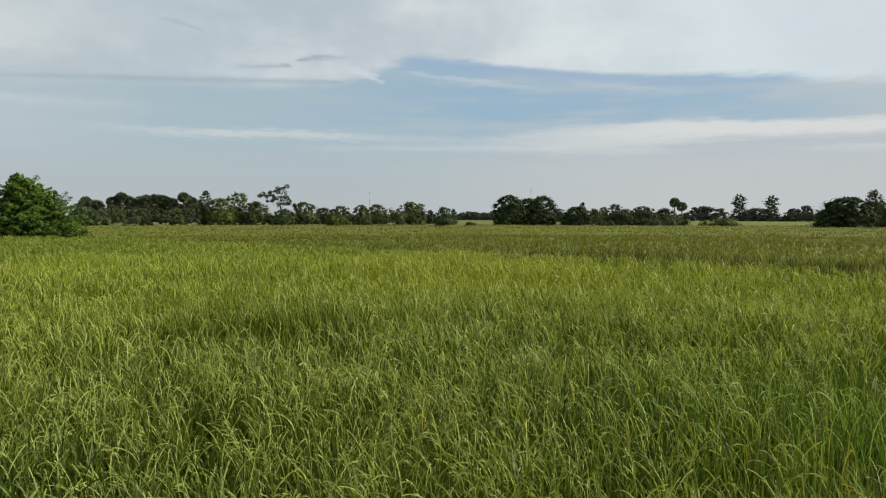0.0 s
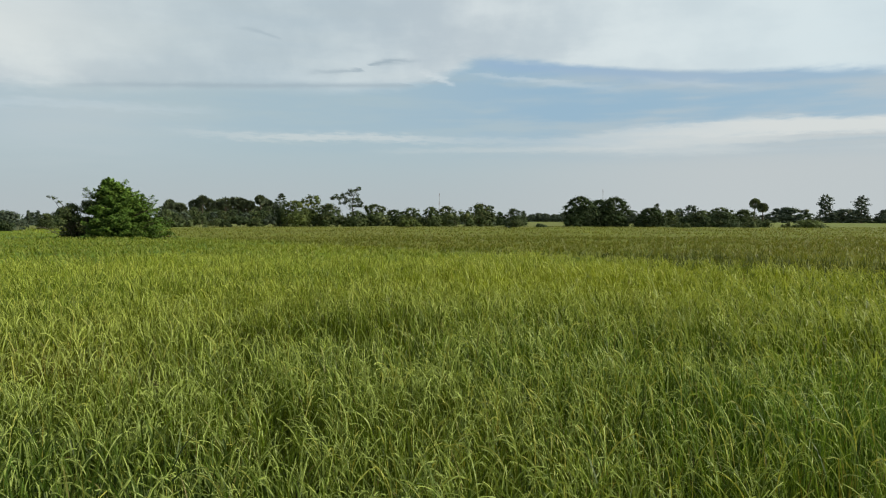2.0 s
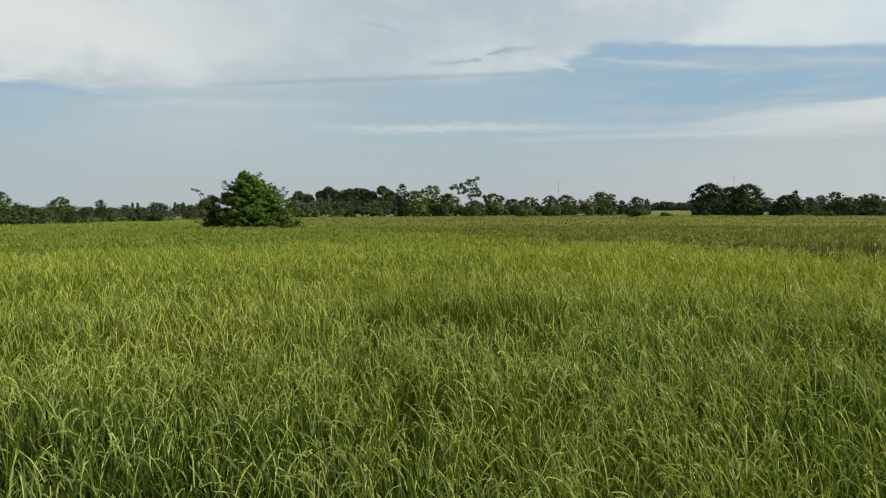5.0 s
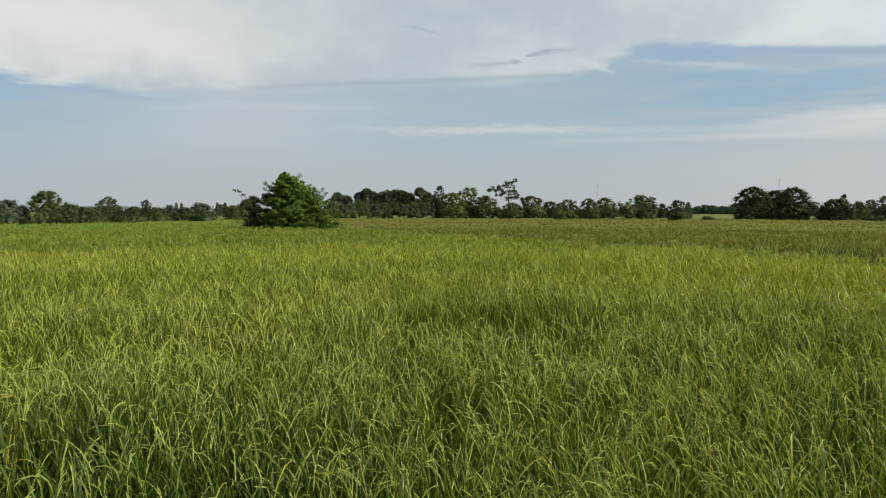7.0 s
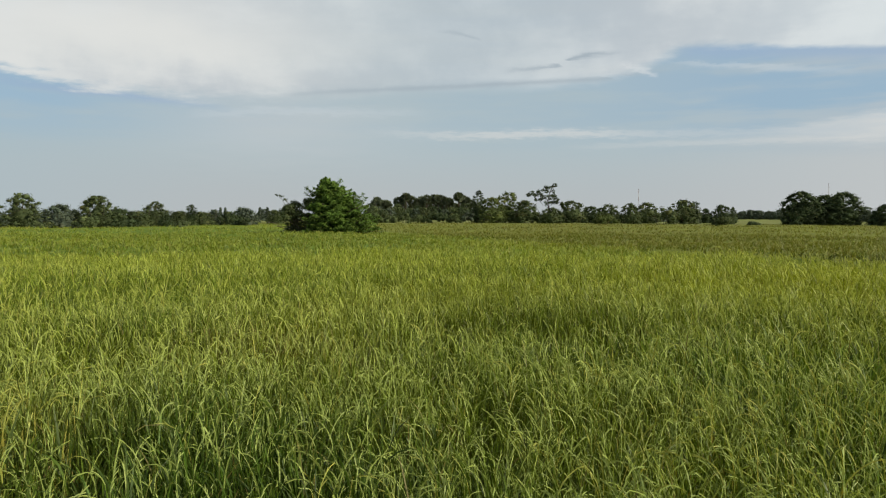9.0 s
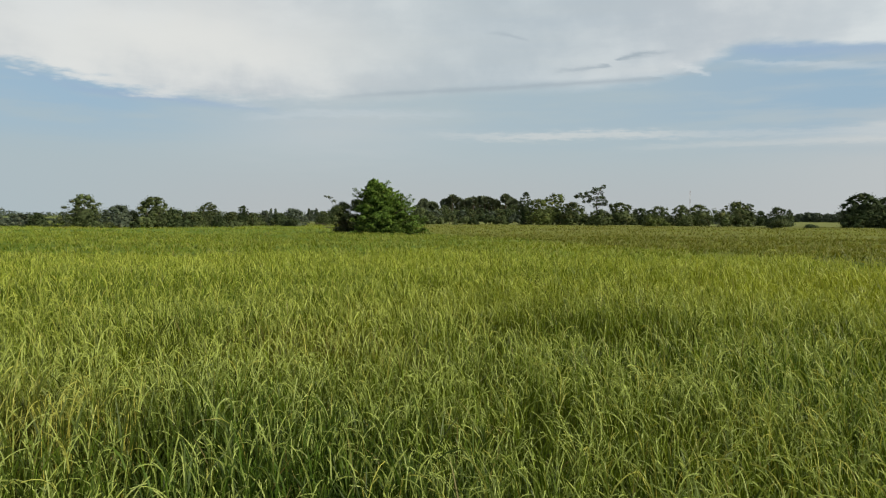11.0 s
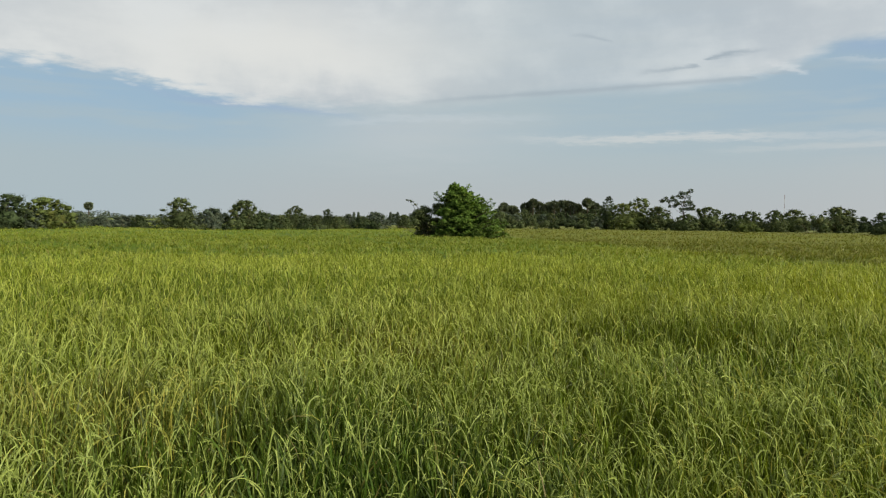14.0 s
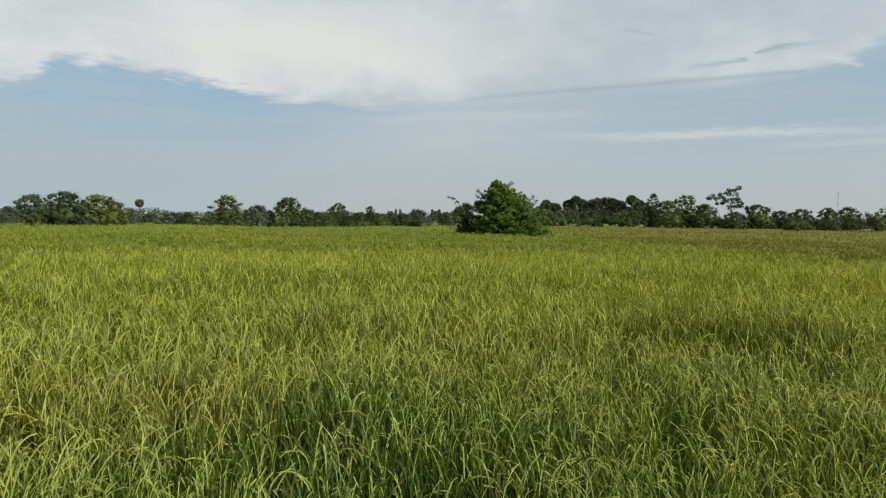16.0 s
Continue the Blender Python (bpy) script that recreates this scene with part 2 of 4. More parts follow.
RICE = foliage("rice_leaf", (0.1, 0.17, 0.03), attribute="tint", glow=0.3, rough=0.48, gloss=0.22)
CANOPY = rough_matter("rice_canopy", None, None, 3.0, 0.8, attribute="tint")
SOIL = rough_matter("field_soil", (0.028, 0.024, 0.012), (0.075, 0.062, 0.032), 4.0)
EARTH = rough_matter("bund_earth", (0.07, 0.06, 0.03), (0.15, 0.12, 0.065), 5.0)
BARK = rough_matter("bark", (0.045, 0.036, 0.026), (0.13, 0.105, 0.08), 9.0)
PALE_BARK = rough_matter("pale_bark", (0.14, 0.12, 0.095), (0.3, 0.27, 0.23), 9.0)
TONES = {
    "dark": foliage("leaves_dark", (0.042, 0.062, 0.026)),
    "mid": foliage("leaves_mid", (0.064, 0.086, 0.034)),
    "light": foliage("leaves_light", (0.082, 0.108, 0.032)),
    # leaf colour greyed and lightened to carry the haze of distance
    "grey": foliage("leaves_haze_grey", (0.066, 0.088, 0.06)),
    "bush": foliage("leaves_bush", (0.088, 0.152, 0.028), spread=0.45),
    "palm": foliage("leaves_palm", (0.082, 0.102, 0.06), glow=0.15),
}


# ---- meshes ----
def link_mesh(name, verts, faces, material, parent=None, tint=None):
    """One mesh object from an array of vertices and an array of faces of equal size."""
    verts, faces = np.asarray(verts, dtype=np.float32).reshape(-1, 3), np.asarray(faces, dtype=np.int32)
    mesh = bpy.data.meshes.new(name)
    n, k = faces.shape
    mesh.vertices.add(len(verts))
    mesh.vertices.foreach_set("co", verts.ravel())
    mesh.loops.add(n * k)
    mesh.loops.foreach_set("vertex_index", faces.ravel())
    mesh.polygons.add(n)
    mesh.polygons.foreach_set("loop_start", np.arange(0, n * k, k, dtype=np.int32))
    mesh.polygons.foreach_set("loop_total", np.full(n, k, dtype=np.int32))
    if tint is not None:
        layer = mesh.attributes.new("tint", "FLOAT_COLOR", "POINT")
        rgba = np.ones((len(verts), 4), dtype=np.float32)
        rgba[:, :3] = tint
        layer.data.foreach_set("color", rgba.ravel())
    mesh.update(calc_edges=True)
    mesh.materials.append(material)
    ob = new(name, mesh)
    ob.parent = parent
    return ob


def smooth(ob):
    ob.data.polygons.foreach_set("use_smooth", np.ones(len(ob.data.polygons), dtype=bool))
    return ob


RNG = np.random.default_rng(7)
LATTICE = RNG.random((64, 64))


def value_noise(x, y):
    """Smooth noise from 0 to 1 over the plan, one cell a metre."""
    i, j = np.floor(x).astype(int), np.floor(y).astype(int)
    u, v = x - i, y - j
    u, v = u * u * (3 - 2 * u), v * v * (3 - 2 * v)
    g = lambda a, b: LATTICE[a % 64, b % 64]
    return (g(i, j) * (1 - u) + g(i + 1, j) * u) * (1 - v) + (g(i, j + 1) * (1 - u) + g(i + 1, j + 1) * u) * v


def rough_noise(x, y, size):
    x, y = x / size, y / size
    return 0.55 * value_noise(x, y) + 0.3 * value_noise(2.1 * x + 7, 2.1 * y + 3) + 0.15 * value_noise(4.3 * x + 1, 4.3 * y + 9)


# ---- the paddies ----
# the bund between the two paddies runs from (10.8, 17.6) to (-4.0, 30.5) and on
BUND_FROM, BUND_WAY = np.array((10.8, 17.6)), np.array((-14.8, 12.9)) / math.hypot(14.8, 12.9)
PATH_N = np.array((-math.sin(radians(18.5)), math.cos(radians(18.5))))


def beyond_bund(x, y):
    """Metres beyond the far paddy's bund (minus: on the camera's side)."""
    return (x - BUND_FROM[0]) * BUND_WAY[1] + (y - BUND_FROM[1]) * -BUND_WAY[0]


def spot(x, y, cx, cy, rx, ry):
    return np.exp(-((x - cx) / rx) ** 2 - ((y - cy) / ry) ** 2)


def hollow(x, y):
    """The lodged patch in the near paddy: flat within, steep at its rim."""
    d = np.hypot((x + 2.5) / 1.25, (y - 8.3) / 0.95) + 0.9 * (rough_noise(x + 3, y + 8, 0.9) - 0.5)
    return np.clip((1.15 - d) / 0.4, 0, 1)


def weeds_gap_shade(x, y):
    """Share of dark weed along the bund's edge, and shade tinted over its gap."""
    b = beyond_bund(x, y)
    return np.sqrt(np.clip(1 - np.abs(b - 0.2) / 1.6, 0, 1)) * np.clip((x + 3) / 7, 0, 1)


def crop_height(x, y):
    dip = rough_noise(x, y, 1.4) - 0.5
    h = 0.98 + np.where(dip > 0, 0.22, 0.42) * dip + 0.14 * (rough_noise(x + 31, y, 9.0) - 0.5)
    h = h + 0.22 * (rough_noise(x + 12, y + 70, 4.2) - 0.5) - 0.6 * hollow(x, y) - 0.12 * spot(x, y, -1.2, 6.0, 0.6, 0.7) - 0.1 * spot(x, y, 0.6, 6.6, 0.9, 0.6)
    h = h - 0.28 * spot(x, y, -27, 17, 9, 2.2)
    b = beyond_bund(x, y)
    plain_side = np.clip((x + 4) / 6, 0, 1)
    return h + plain_side * (np.where(b > 0, 0.08, 0.0) + np.where((b > 0) & (b < 0.9), 0.1, 0.0) - np.where((b > -1.6) & (b < 0), 0.6, 0.0))


def crop_tint(x, y):
    """Base colour of the crop over the plan: bright in the near paddy, olive beyond the bund, with ripening and stressed patches."""
    n1, n2 = rough_noise(x + 5, y + 50, 3.2)[:, None], rough_noise(x + 80, y + 11, 14.0)[:, None]
    green, lime, olive, rust, straw = (np.array(c) for c in ((0.086, 0.136, 0.009), (0.162, 0.2, 0.010), (0.124, 0.13, 0.02), (0.19, 0.115, 0.034), (0.27, 0.27, 0.045)))
    c = green + (lime - green) * np.clip((n1 - 0.3) * 1.2 + (n2 - 0.5) * 1.2, 0, 1)
    b = beyond_bund(x, y)[:, None]
    side = np.clip(b / 1.5, 0, 1) * np.clip((-(x[:, None]) + 95) / 60, 0.2, 1)
    c = c + (olive - c) * 0.85 * side * np.clip(1.15 - 0.6 * n2, 0, 1)
    # the bund's dark weed growth; over the bare gap this tint paints shade
    c = c + (np.array((0.032, 0.05, 0.012)) - c) * 0.95 * weeds_gap_shade(x, y)[:, None]
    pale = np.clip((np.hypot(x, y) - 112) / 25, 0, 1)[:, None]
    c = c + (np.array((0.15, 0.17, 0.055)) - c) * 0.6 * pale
    c = c + (rust - c) * 0.17 * np.clip(spot(x, y, -4.7, 6.2, 1.3, 0.7) + 0.8 * spot(x, y, 2.1, 3.7, 0.7, 0.5) + 0.35 * spot(x, y, -7.0, 9.0, 2.5, 0.9), 0, 1)[:, None]
    c = c * (1 - 0.3 * hollow(x, y)[:, None] * np.array((1.0, 0.9, 0.6)))
    c = c + (np.array((0.165, 0.265, 0.024)) - c) * 0.85 * young(x, y)[:, None]
    c = c * (1 - np.clip(spot(x, y, 1.8, 6.0, 3.2, 3.6), 0, 1)[:, None] * np.array((0.13, 0.02, 0.0)))
    c = c * (1 - lush(x, y)[:, None] * np.array((0.42, 0.3, 0.2)))
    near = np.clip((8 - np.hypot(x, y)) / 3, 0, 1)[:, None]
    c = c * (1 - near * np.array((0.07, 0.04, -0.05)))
    c = c + (straw - c) * 0.3 * np.clip(spot(x, y, -5.0, 2.8, 1.0, 0.8) + 0.6 * spot(x, y, -0.3, 5.4, 0.7, 0.4), 0, 1)[:, None]
    return c


def scatter(r1, r2, per_metre, turn1=-42, turn2=80):
    """Random places in a sector of the plan, clear of the bunds."""
    a1, a2 = radians(turn1), radians(turn2)
    n = int(0.5 * (a2 - a1) * (r2 * r2 - r1 * r1) * per_metre)
    r, a = np.sqrt(RNG.uniform(r1 * r1, r2 * r2, n)), RNG.uniform(a1, a2, n)
    x, y = -r * np.sin(a), r * np.cos(a)
    b = beyond_bund(x, y)
    keep = (x * PATH_N[0] + y * PATH_N[1] > 1.7) & ((b < -1.4) | (b > 0.0) | (RNG.random(n) < np.clip(0.06 - (x - 0.5) / 7, 0.06, 1)))
    return x[keep], y[keep]


def blades(x, y, z, turn, lean, bend, length, width, joints, tint, tip_tint=None, tip=0.1, roll=None, power=1.4):
    """Tapering strips that start at (x, y, z), lean from the upright and bend over towards their tips."""
    n = len(x)
    s = np.linspace(0, 1, joints + 1)
    tilt = lean[:, None] + bend[:, None] * s[None] ** power
    mid = 0.5 * (tilt[:, 1:] + tilt[:, :-1])
    step = length[:, None] / joints
    out = np.concatenate([np.zeros((n, 1)), np.cumsum(np.sin(mid) * step, 1)], 1)
    rise = np.concatenate([np.zeros((n, 1)), np.cumsum(np.cos(mid) * step, 1)], 1)
    cx, cy = x[:, None] + out * np.cos(turn)[:, None], y[:, None] + out * np.sin(turn)[:, None]
    cz = z[:, None] + rise
    roll = np.zeros(n) if roll is None else roll
    flat, edge = np.cos(roll)[:, None], np.sin(roll)[:, None]
    co, si = np.cos(turn)[:, None], np.sin(turn)[:, None]
    wx, wy, wz = -si * flat + np.cos(tilt) * co * edge, co * flat + np.cos(tilt) * si * edge, -np.sin(tilt) * edge
    form = np.interp(s, (0, 0.25, 0.6, 1.0), (0.7, 1.0, 0.8, tip))
    half = 0.5 * width[:, None] * form[None]
    dx, dy, dz = half * wx, half * wy, half * wz
    verts = np.empty((n, joints + 1, 2, 3))
    verts[:, :, 0] = np.stack([cx - dx, cy - dy, cz - dz], -1)
    verts[:, :, 1] = np.stack([cx + dx, cy + dy, cz + dz], -1)
    first = np.arange(n)[:, None] * (joints + 1) * 2 + np.arange(joints)[None] * 2
    faces = np.stack([first, first + 1, first + 3, first + 2], -1).reshape(-1, 4)
    colour = np.repeat(tint[:, None, None, :], joints + 1, 1)
    if tip_tint is not None:
        colour = colour + (tip_tint[:, None, None, :] - colour) * (s ** 2)[None, :, None, None]
    colour = np.repeat(colour, 2, 2)
    return verts.reshape(-1, 3), faces, colour.reshape(-1, 3)


def gather(pieces):
    verts, faces, tints, start = [], [], [], 0
    for v, f, c in pieces:
        verts.append(v), faces.append(f + start), tints.append(c)
        start += len(v)
    return np.concatenate(verts), np.concatenate(faces), np.concatenate(tints)


WIND = 2.6


EAR = np.array((0.305, 0.345, 0.068))


def tufts(r1, r2, plants, leaves):
    """Places of leaves in hills of rice: each hill has its own height, colour and a fan of leaves."""
    px, py = scatter(r1, r2, plants)
    m = len(px)
    lift, shade = RNG.normal(0, 0.06, m) * np.interp(np.hypot(px, py), (12, 40), (1, 0.45)), 1 + RNG.normal(0, 0.16, m).clip(-0.35, 0.4) * np.interp(np.hypot(px, py), (9, 25), (1, 0.4))
    k = np.repeat(np.arange(m), leaves)
    n = len(k)
    turn = RNG.uniform(0, 2 * math.pi, n)
    out = np.abs(RNG.normal(0, 0.05, n))
    return px[k] + out * np.cos(turn), py[k] + out * np.sin(turn), turn, lift[k], shade[k]


def leaf_layer(r1, r2, plants, leaves, length, width, joints, drop, bend=(0.5, 2.6), power=1.8, spread=0.45, eared=0.0, lean=(0.02, 0.3), shade_by=1.0):
    """Arching leaves, hill by hill."""
    x, y, turn, lift, shade = tufts(r1, r2, plants, leaves)
    n = len(x)
    size = length * RNG.uniform(0.65, 1.3, n)
    z = np.maximum(crop_height(x, y) + lift - drop * size * RNG.uniform(0.75, 1.25, n), 0.05)
    tint = crop_tint(x, y) * (shade * RNG.uniform(1 - spread, 1 + spread, n))[:, None]
    tint *= shade_by * (1 + RNG.normal(0, 0.06, (n, 3)))
    ear = (RNG.random(n) < eared) & (weeds_gap_shade(x, y) < 0.3)
    tint[ear] = tint[ear] * 0.6 + EAR * (0.38 - 0.24 * (beyond_bund(x, y) > 0))[ear][:, None]
    dry = RNG.random(n) < 0.03
    tint[dry] = tint[dry] * 0.4 + np.array((0.2, 0.17, 0.05)) * 0.6
    wild = weeds_gap_shade(x, y) > 0.25
    size = np.where(wild, size * 0.75, size)
    arch = RNG.uniform(*bend, n) + np.where(wild, 1.1, 0.0)
    # tips yellower, with some light from above put into their colour
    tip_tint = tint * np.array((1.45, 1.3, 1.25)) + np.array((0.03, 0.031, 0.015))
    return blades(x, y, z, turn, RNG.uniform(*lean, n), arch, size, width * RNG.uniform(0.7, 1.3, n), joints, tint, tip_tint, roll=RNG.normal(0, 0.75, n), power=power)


def reach_end(x, y, z, turn, lean, bend, length, share=1.0, power=1.4):
    """Where a bent stalk has got to after a share of its length, and its tilt there."""
    s = np.linspace(0, 1, 9)[None] * np.broadcast_to(share, x.shape)[:, None]
    tilt = lean[:, None] + bend[:, None] * s ** power
    mid, step = 0.5 * (tilt[:, 1:] + tilt[:, :-1]), (length * share / 8)[:, None]
    out, rise = (np.sin(mid) * step).sum(1), (np.cos(mid) * step).sum(1)
    return x + out * np.cos(turn), y + out * np.sin(turn), z + rise, tilt[:, -1]


def young(x, y):
    """Share of younger, grassy rice that has not yet put out ears."""
    return np.clip(0.9 * spot(x, y, 3.0, 4.2, 1.5, 1.8), 0, 1)


def lush(x, y):
    """Share of deep blue-green, leafy rice that stands beside the yellowing clump."""
    return np.clip(1.1 * spot(x, y, -3.1, 3.0, 1.8, 1.4), 0, 1)


def ripening(x, y):
    """Share of yellowing stalks."""
    return np.clip(0.04 + 0.12 * spot(x, y, 0.3, 4.6, 1.3, 1.2) + 0.75 * spot(x, y, -4.3, 2.5, 0.55, 0.5) + 0.5 * spot(x, y, -5.4, 1.9, 0.8, 0.5) + 0.2 * spot(x, y, 2.0, 3.7, 0.6, 0.5), 0, 0.8)


def tillers(r1, r2, hills, each, leaves, leaf_joints, ear_joints, sprays, thick=1.0, foot=0.0):
    """Rice hill by hill: upright stems, arching leaves and nodding ears, each ear a spine with strands of grain."""
    px, py = scatter(r1, r2, hills)
    bare = RNG.random(len(px)) > 0.6 * spot(px, py, 2.35, 3.6, 0.6, 0.5)
    px, py = px[bare], py[bare]
    m = len(px)
    lift, shade = RNG.normal(0, 0.045, m), 1 + RNG.normal(0, 0.12, m).clip(-0.25, 0.3)
    sway, way = RNG.gamma(2.0, 0.045, m), RNG.uniform(0, 2 * math.pi, m)
    k = np.repeat(np.arange(m), RNG.integers(max(1, each - 3), each + 4, m))
    n = len(k)
    x, y = px[k] + RNG.normal(0, 0.075, n), py[k] + RNG.normal(0, 0.075, n)
    fresh, ripe = young(x, y), RNG.random(n) < ripening(x, y)
    turn = way[k] + RNG.normal(0, 0.9, n)
    lean, bend = sway[k] * RNG.uniform(0.2, 1.4, n) * (1 - 0.6 * fresh), RNG.gamma(2.0, 0.07, n) * (1 - 0.5 * fresh)
    tall = (crop_height(x, y) + lift[k]) * np.where(RNG.random(n) < 0.3, RNG.uniform(0.66, 0.9, n), RNG.uniform(0.86, 1.02, n)) + np.where(ripe, 0.09, 0.0)
    # leafier by the path, with a darker, greener tint than the ripening middle
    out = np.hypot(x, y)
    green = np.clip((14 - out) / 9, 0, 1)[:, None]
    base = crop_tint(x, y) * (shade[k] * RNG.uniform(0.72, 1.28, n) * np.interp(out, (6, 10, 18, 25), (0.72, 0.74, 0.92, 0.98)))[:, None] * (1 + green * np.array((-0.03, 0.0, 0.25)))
    gold = np.array((0.34, 0.32, 0.06)) * RNG.uniform(0.75, 1.15, n)[:, None]
    stem = np.where(ripe[:, None], gold, base * np.array((2.1, 1.95, 2.1)) * (1 - 0.4 * weeds_gap_shade(x, y))[:, None] + EAR * 0.1 * (1 - weeds_gap_shade(x, y))[:, None])
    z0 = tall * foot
    # stem feet slightly browned and darkened, painting in the shade between stalks
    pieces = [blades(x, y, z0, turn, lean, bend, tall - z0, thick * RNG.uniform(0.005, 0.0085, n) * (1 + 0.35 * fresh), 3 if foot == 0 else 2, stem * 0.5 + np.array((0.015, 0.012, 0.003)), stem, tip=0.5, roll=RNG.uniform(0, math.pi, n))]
    # leaves from the stem's joints: the flag leaf high up, longer ones below it
    for q in range(leaves):
        share = RNG.uniform(0.7, 0.93, n) if q == 0 else RNG.uniform(0.3, 0.72, n)
        lx, ly, lz, _ = reach_end(x, y, z0, turn, lean, bend, tall - z0, share)
        size = (RNG.uniform(0.2, 0.36, n) if q == 0 else RNG.uniform(0.32, 0.56, n)) * (1 + 0.25 * fresh)
        arch = RNG.gamma(2.2, 0.34 if q == 0 else 0.5, n).clip(0.1, 2.7) * (1 - 0.6 * fresh)
        tint = base * RNG.uniform(0.6, 1.42, n)[:, None]
        old = RNG.random(n) < (0.02 if q == 0 else 0.07) + 0.25 * spot(x, y, 2.4, 3.5, 0.6, 0.5) + 0.2 * spot(x, y, -4.7, 6.2, 1.3, 0.7)
        tint = np.where(old[:, None], tint * 0.4 + np.array((0.2, 0.16, 0.06)) * 0.6, tint)
        # paler leaf tips, their tint also lifted to paint in top light
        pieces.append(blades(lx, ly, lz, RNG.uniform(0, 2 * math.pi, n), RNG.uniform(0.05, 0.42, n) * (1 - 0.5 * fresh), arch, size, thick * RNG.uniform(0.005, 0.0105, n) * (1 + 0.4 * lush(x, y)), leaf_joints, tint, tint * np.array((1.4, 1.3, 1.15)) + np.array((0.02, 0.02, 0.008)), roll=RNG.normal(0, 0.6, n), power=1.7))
    # ears
    has = (RNG.random(n) < 0.8 * (1 - 0.75 * fresh) * (1 - 0.45 * lush(x, y)) * (1 - 0.75 * hollow(x, y))) & (weeds_gap_shade(x, y) < 0.3)
    ex, ey, ez, tilt = (v[has] for v in reach_end(x, y, z0, turn, lean, bend, tall - z0))
    e = has.sum()
    size = RNG.uniform(0.16, 0.26, e)
    nod, bow = np.where(RNG.random(e) < 0.4, RNG.normal(WIND, 0.8, e), turn[has] + RNG.normal(0, 0.5, e)), RNG.gamma(2.6, 0.46, e).clip(0.15, 2.7)
    tint = EAR * (1 + green[has] * np.array((-0.06, 0.0, 0.4))) * RNG.uniform(0.75, 1.15, e)[:, None] * 0.96 + base[has] * 0.43
    tint = np.where(ripe[has][:, None], tint * 0.45 + gold[has] * 0.6, tint)
    tint = tint * (1 - 0.35 * (beyond_bund(ex, ey) > 0))[:, None]
    wide = thick * RNG.uniform(0.005, 0.0078, e) * (1.0 if sprays else 1.35)
    pieces.append(blades(ex, ey, ez, nod, tilt, bow, size, wide, ear_joints, tint * 0.92, tint * np.array((1.12, 1.08, 0.95)), tip=0.6, roll=RNG.uniform(0, math.pi, e), power=1.2))
    for q in range(sprays):
        share = np.full(e, (0.12 + 0.8 * (q + 0.5) / sprays)) + RNG.normal(0, 0.04, e)
        sx, sy, sz, at = reach_end(ex, ey, ez, nod, tilt, bow, size, share, 1.2)
        pieces.append(blades(sx, sy, sz, nod + RNG.normal(0, 0.35, e), at + RNG.normal(0, 0.1, e), RNG.uniform(0.1, 0.5, e), RNG.uniform(0.025, 0.055, e), thick * RNG.uniform(0.004, 0.0065, e), 2, tint * RNG.uniform(0.8, 1.15, e)[:, None], tip=0.4, roll=RNG.uniform(0, math.pi, e)))
    return gather(pieces)


def rice():
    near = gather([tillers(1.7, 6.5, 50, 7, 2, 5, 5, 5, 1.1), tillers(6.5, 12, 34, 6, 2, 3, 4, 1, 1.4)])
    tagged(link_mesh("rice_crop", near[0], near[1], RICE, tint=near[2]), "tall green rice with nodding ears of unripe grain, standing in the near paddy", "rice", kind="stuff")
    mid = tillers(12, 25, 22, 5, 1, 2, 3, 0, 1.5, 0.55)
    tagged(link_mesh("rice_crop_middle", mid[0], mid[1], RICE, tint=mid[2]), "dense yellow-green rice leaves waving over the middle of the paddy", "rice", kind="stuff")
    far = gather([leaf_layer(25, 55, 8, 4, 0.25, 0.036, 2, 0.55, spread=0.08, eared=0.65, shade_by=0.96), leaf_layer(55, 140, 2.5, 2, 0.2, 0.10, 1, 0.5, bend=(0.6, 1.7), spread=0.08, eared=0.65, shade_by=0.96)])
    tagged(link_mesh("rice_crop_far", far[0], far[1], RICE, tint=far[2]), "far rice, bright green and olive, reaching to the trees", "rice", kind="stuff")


def canopy():
    """The closed surface of the crop where single leaves can no longer be told apart."""
    rings = np.concatenate([np.linspace(12, 60, 80), np.geomspace(62, 1500, 50)])
    turns = np.radians(np.linspace(-68, 105, 330))
    r, a = np.meshgrid(rings, turns, indexing="ij")
    x, y = (-r * np.sin(a)).ravel(), (r * np.cos(a)).ravel()
    z = crop_height(x, y) - np.interp(np.hypot(x, y), (12, 17, 27, 45, 70, 140), (0.55, 0.42, 0.24, 0.15, 0.10, 0.03)) + RNG.normal(0, 0.02, len(x))
    i, j = np.meshgrid(np.arange(len(rings) - 1), np.arange(len(turns) - 1), indexing="ij")
    k = (i * len(turns) + j).ravel()
    faces = np.stack([k, k + len(turns), k + len(turns) + 1, k + 1], 1)
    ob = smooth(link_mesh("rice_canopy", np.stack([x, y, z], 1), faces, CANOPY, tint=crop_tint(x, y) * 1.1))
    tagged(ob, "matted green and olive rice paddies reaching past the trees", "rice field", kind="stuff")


def ground():
    rings = np.concatenate([[0.0], np.geomspace(2, 4500, 40)])
    turns = np.radians(np.linspace(0, 360, 73)[:-1])
    r, a = np.meshgrid(rings, turns, indexing="ij")
    verts = np.stack([(r * np.cos(a)).ravel(), (r * np.sin(a)).ravel(), np.zeros(r.size)], 1)
    i, j = np.meshgrid(np.arange(len(rings) - 1), np.arange(72), indexing="ij")
    k, k2 = (i * 72 + j).ravel(), (i * 72 + (j + 1) % 72).ravel()
    tagged(link_mesh("ground", verts, np.stack([k, k + 72, k2 + 72, k2], 1), SOIL), "dark damp field soil under the rice", "ground", kind="structure")


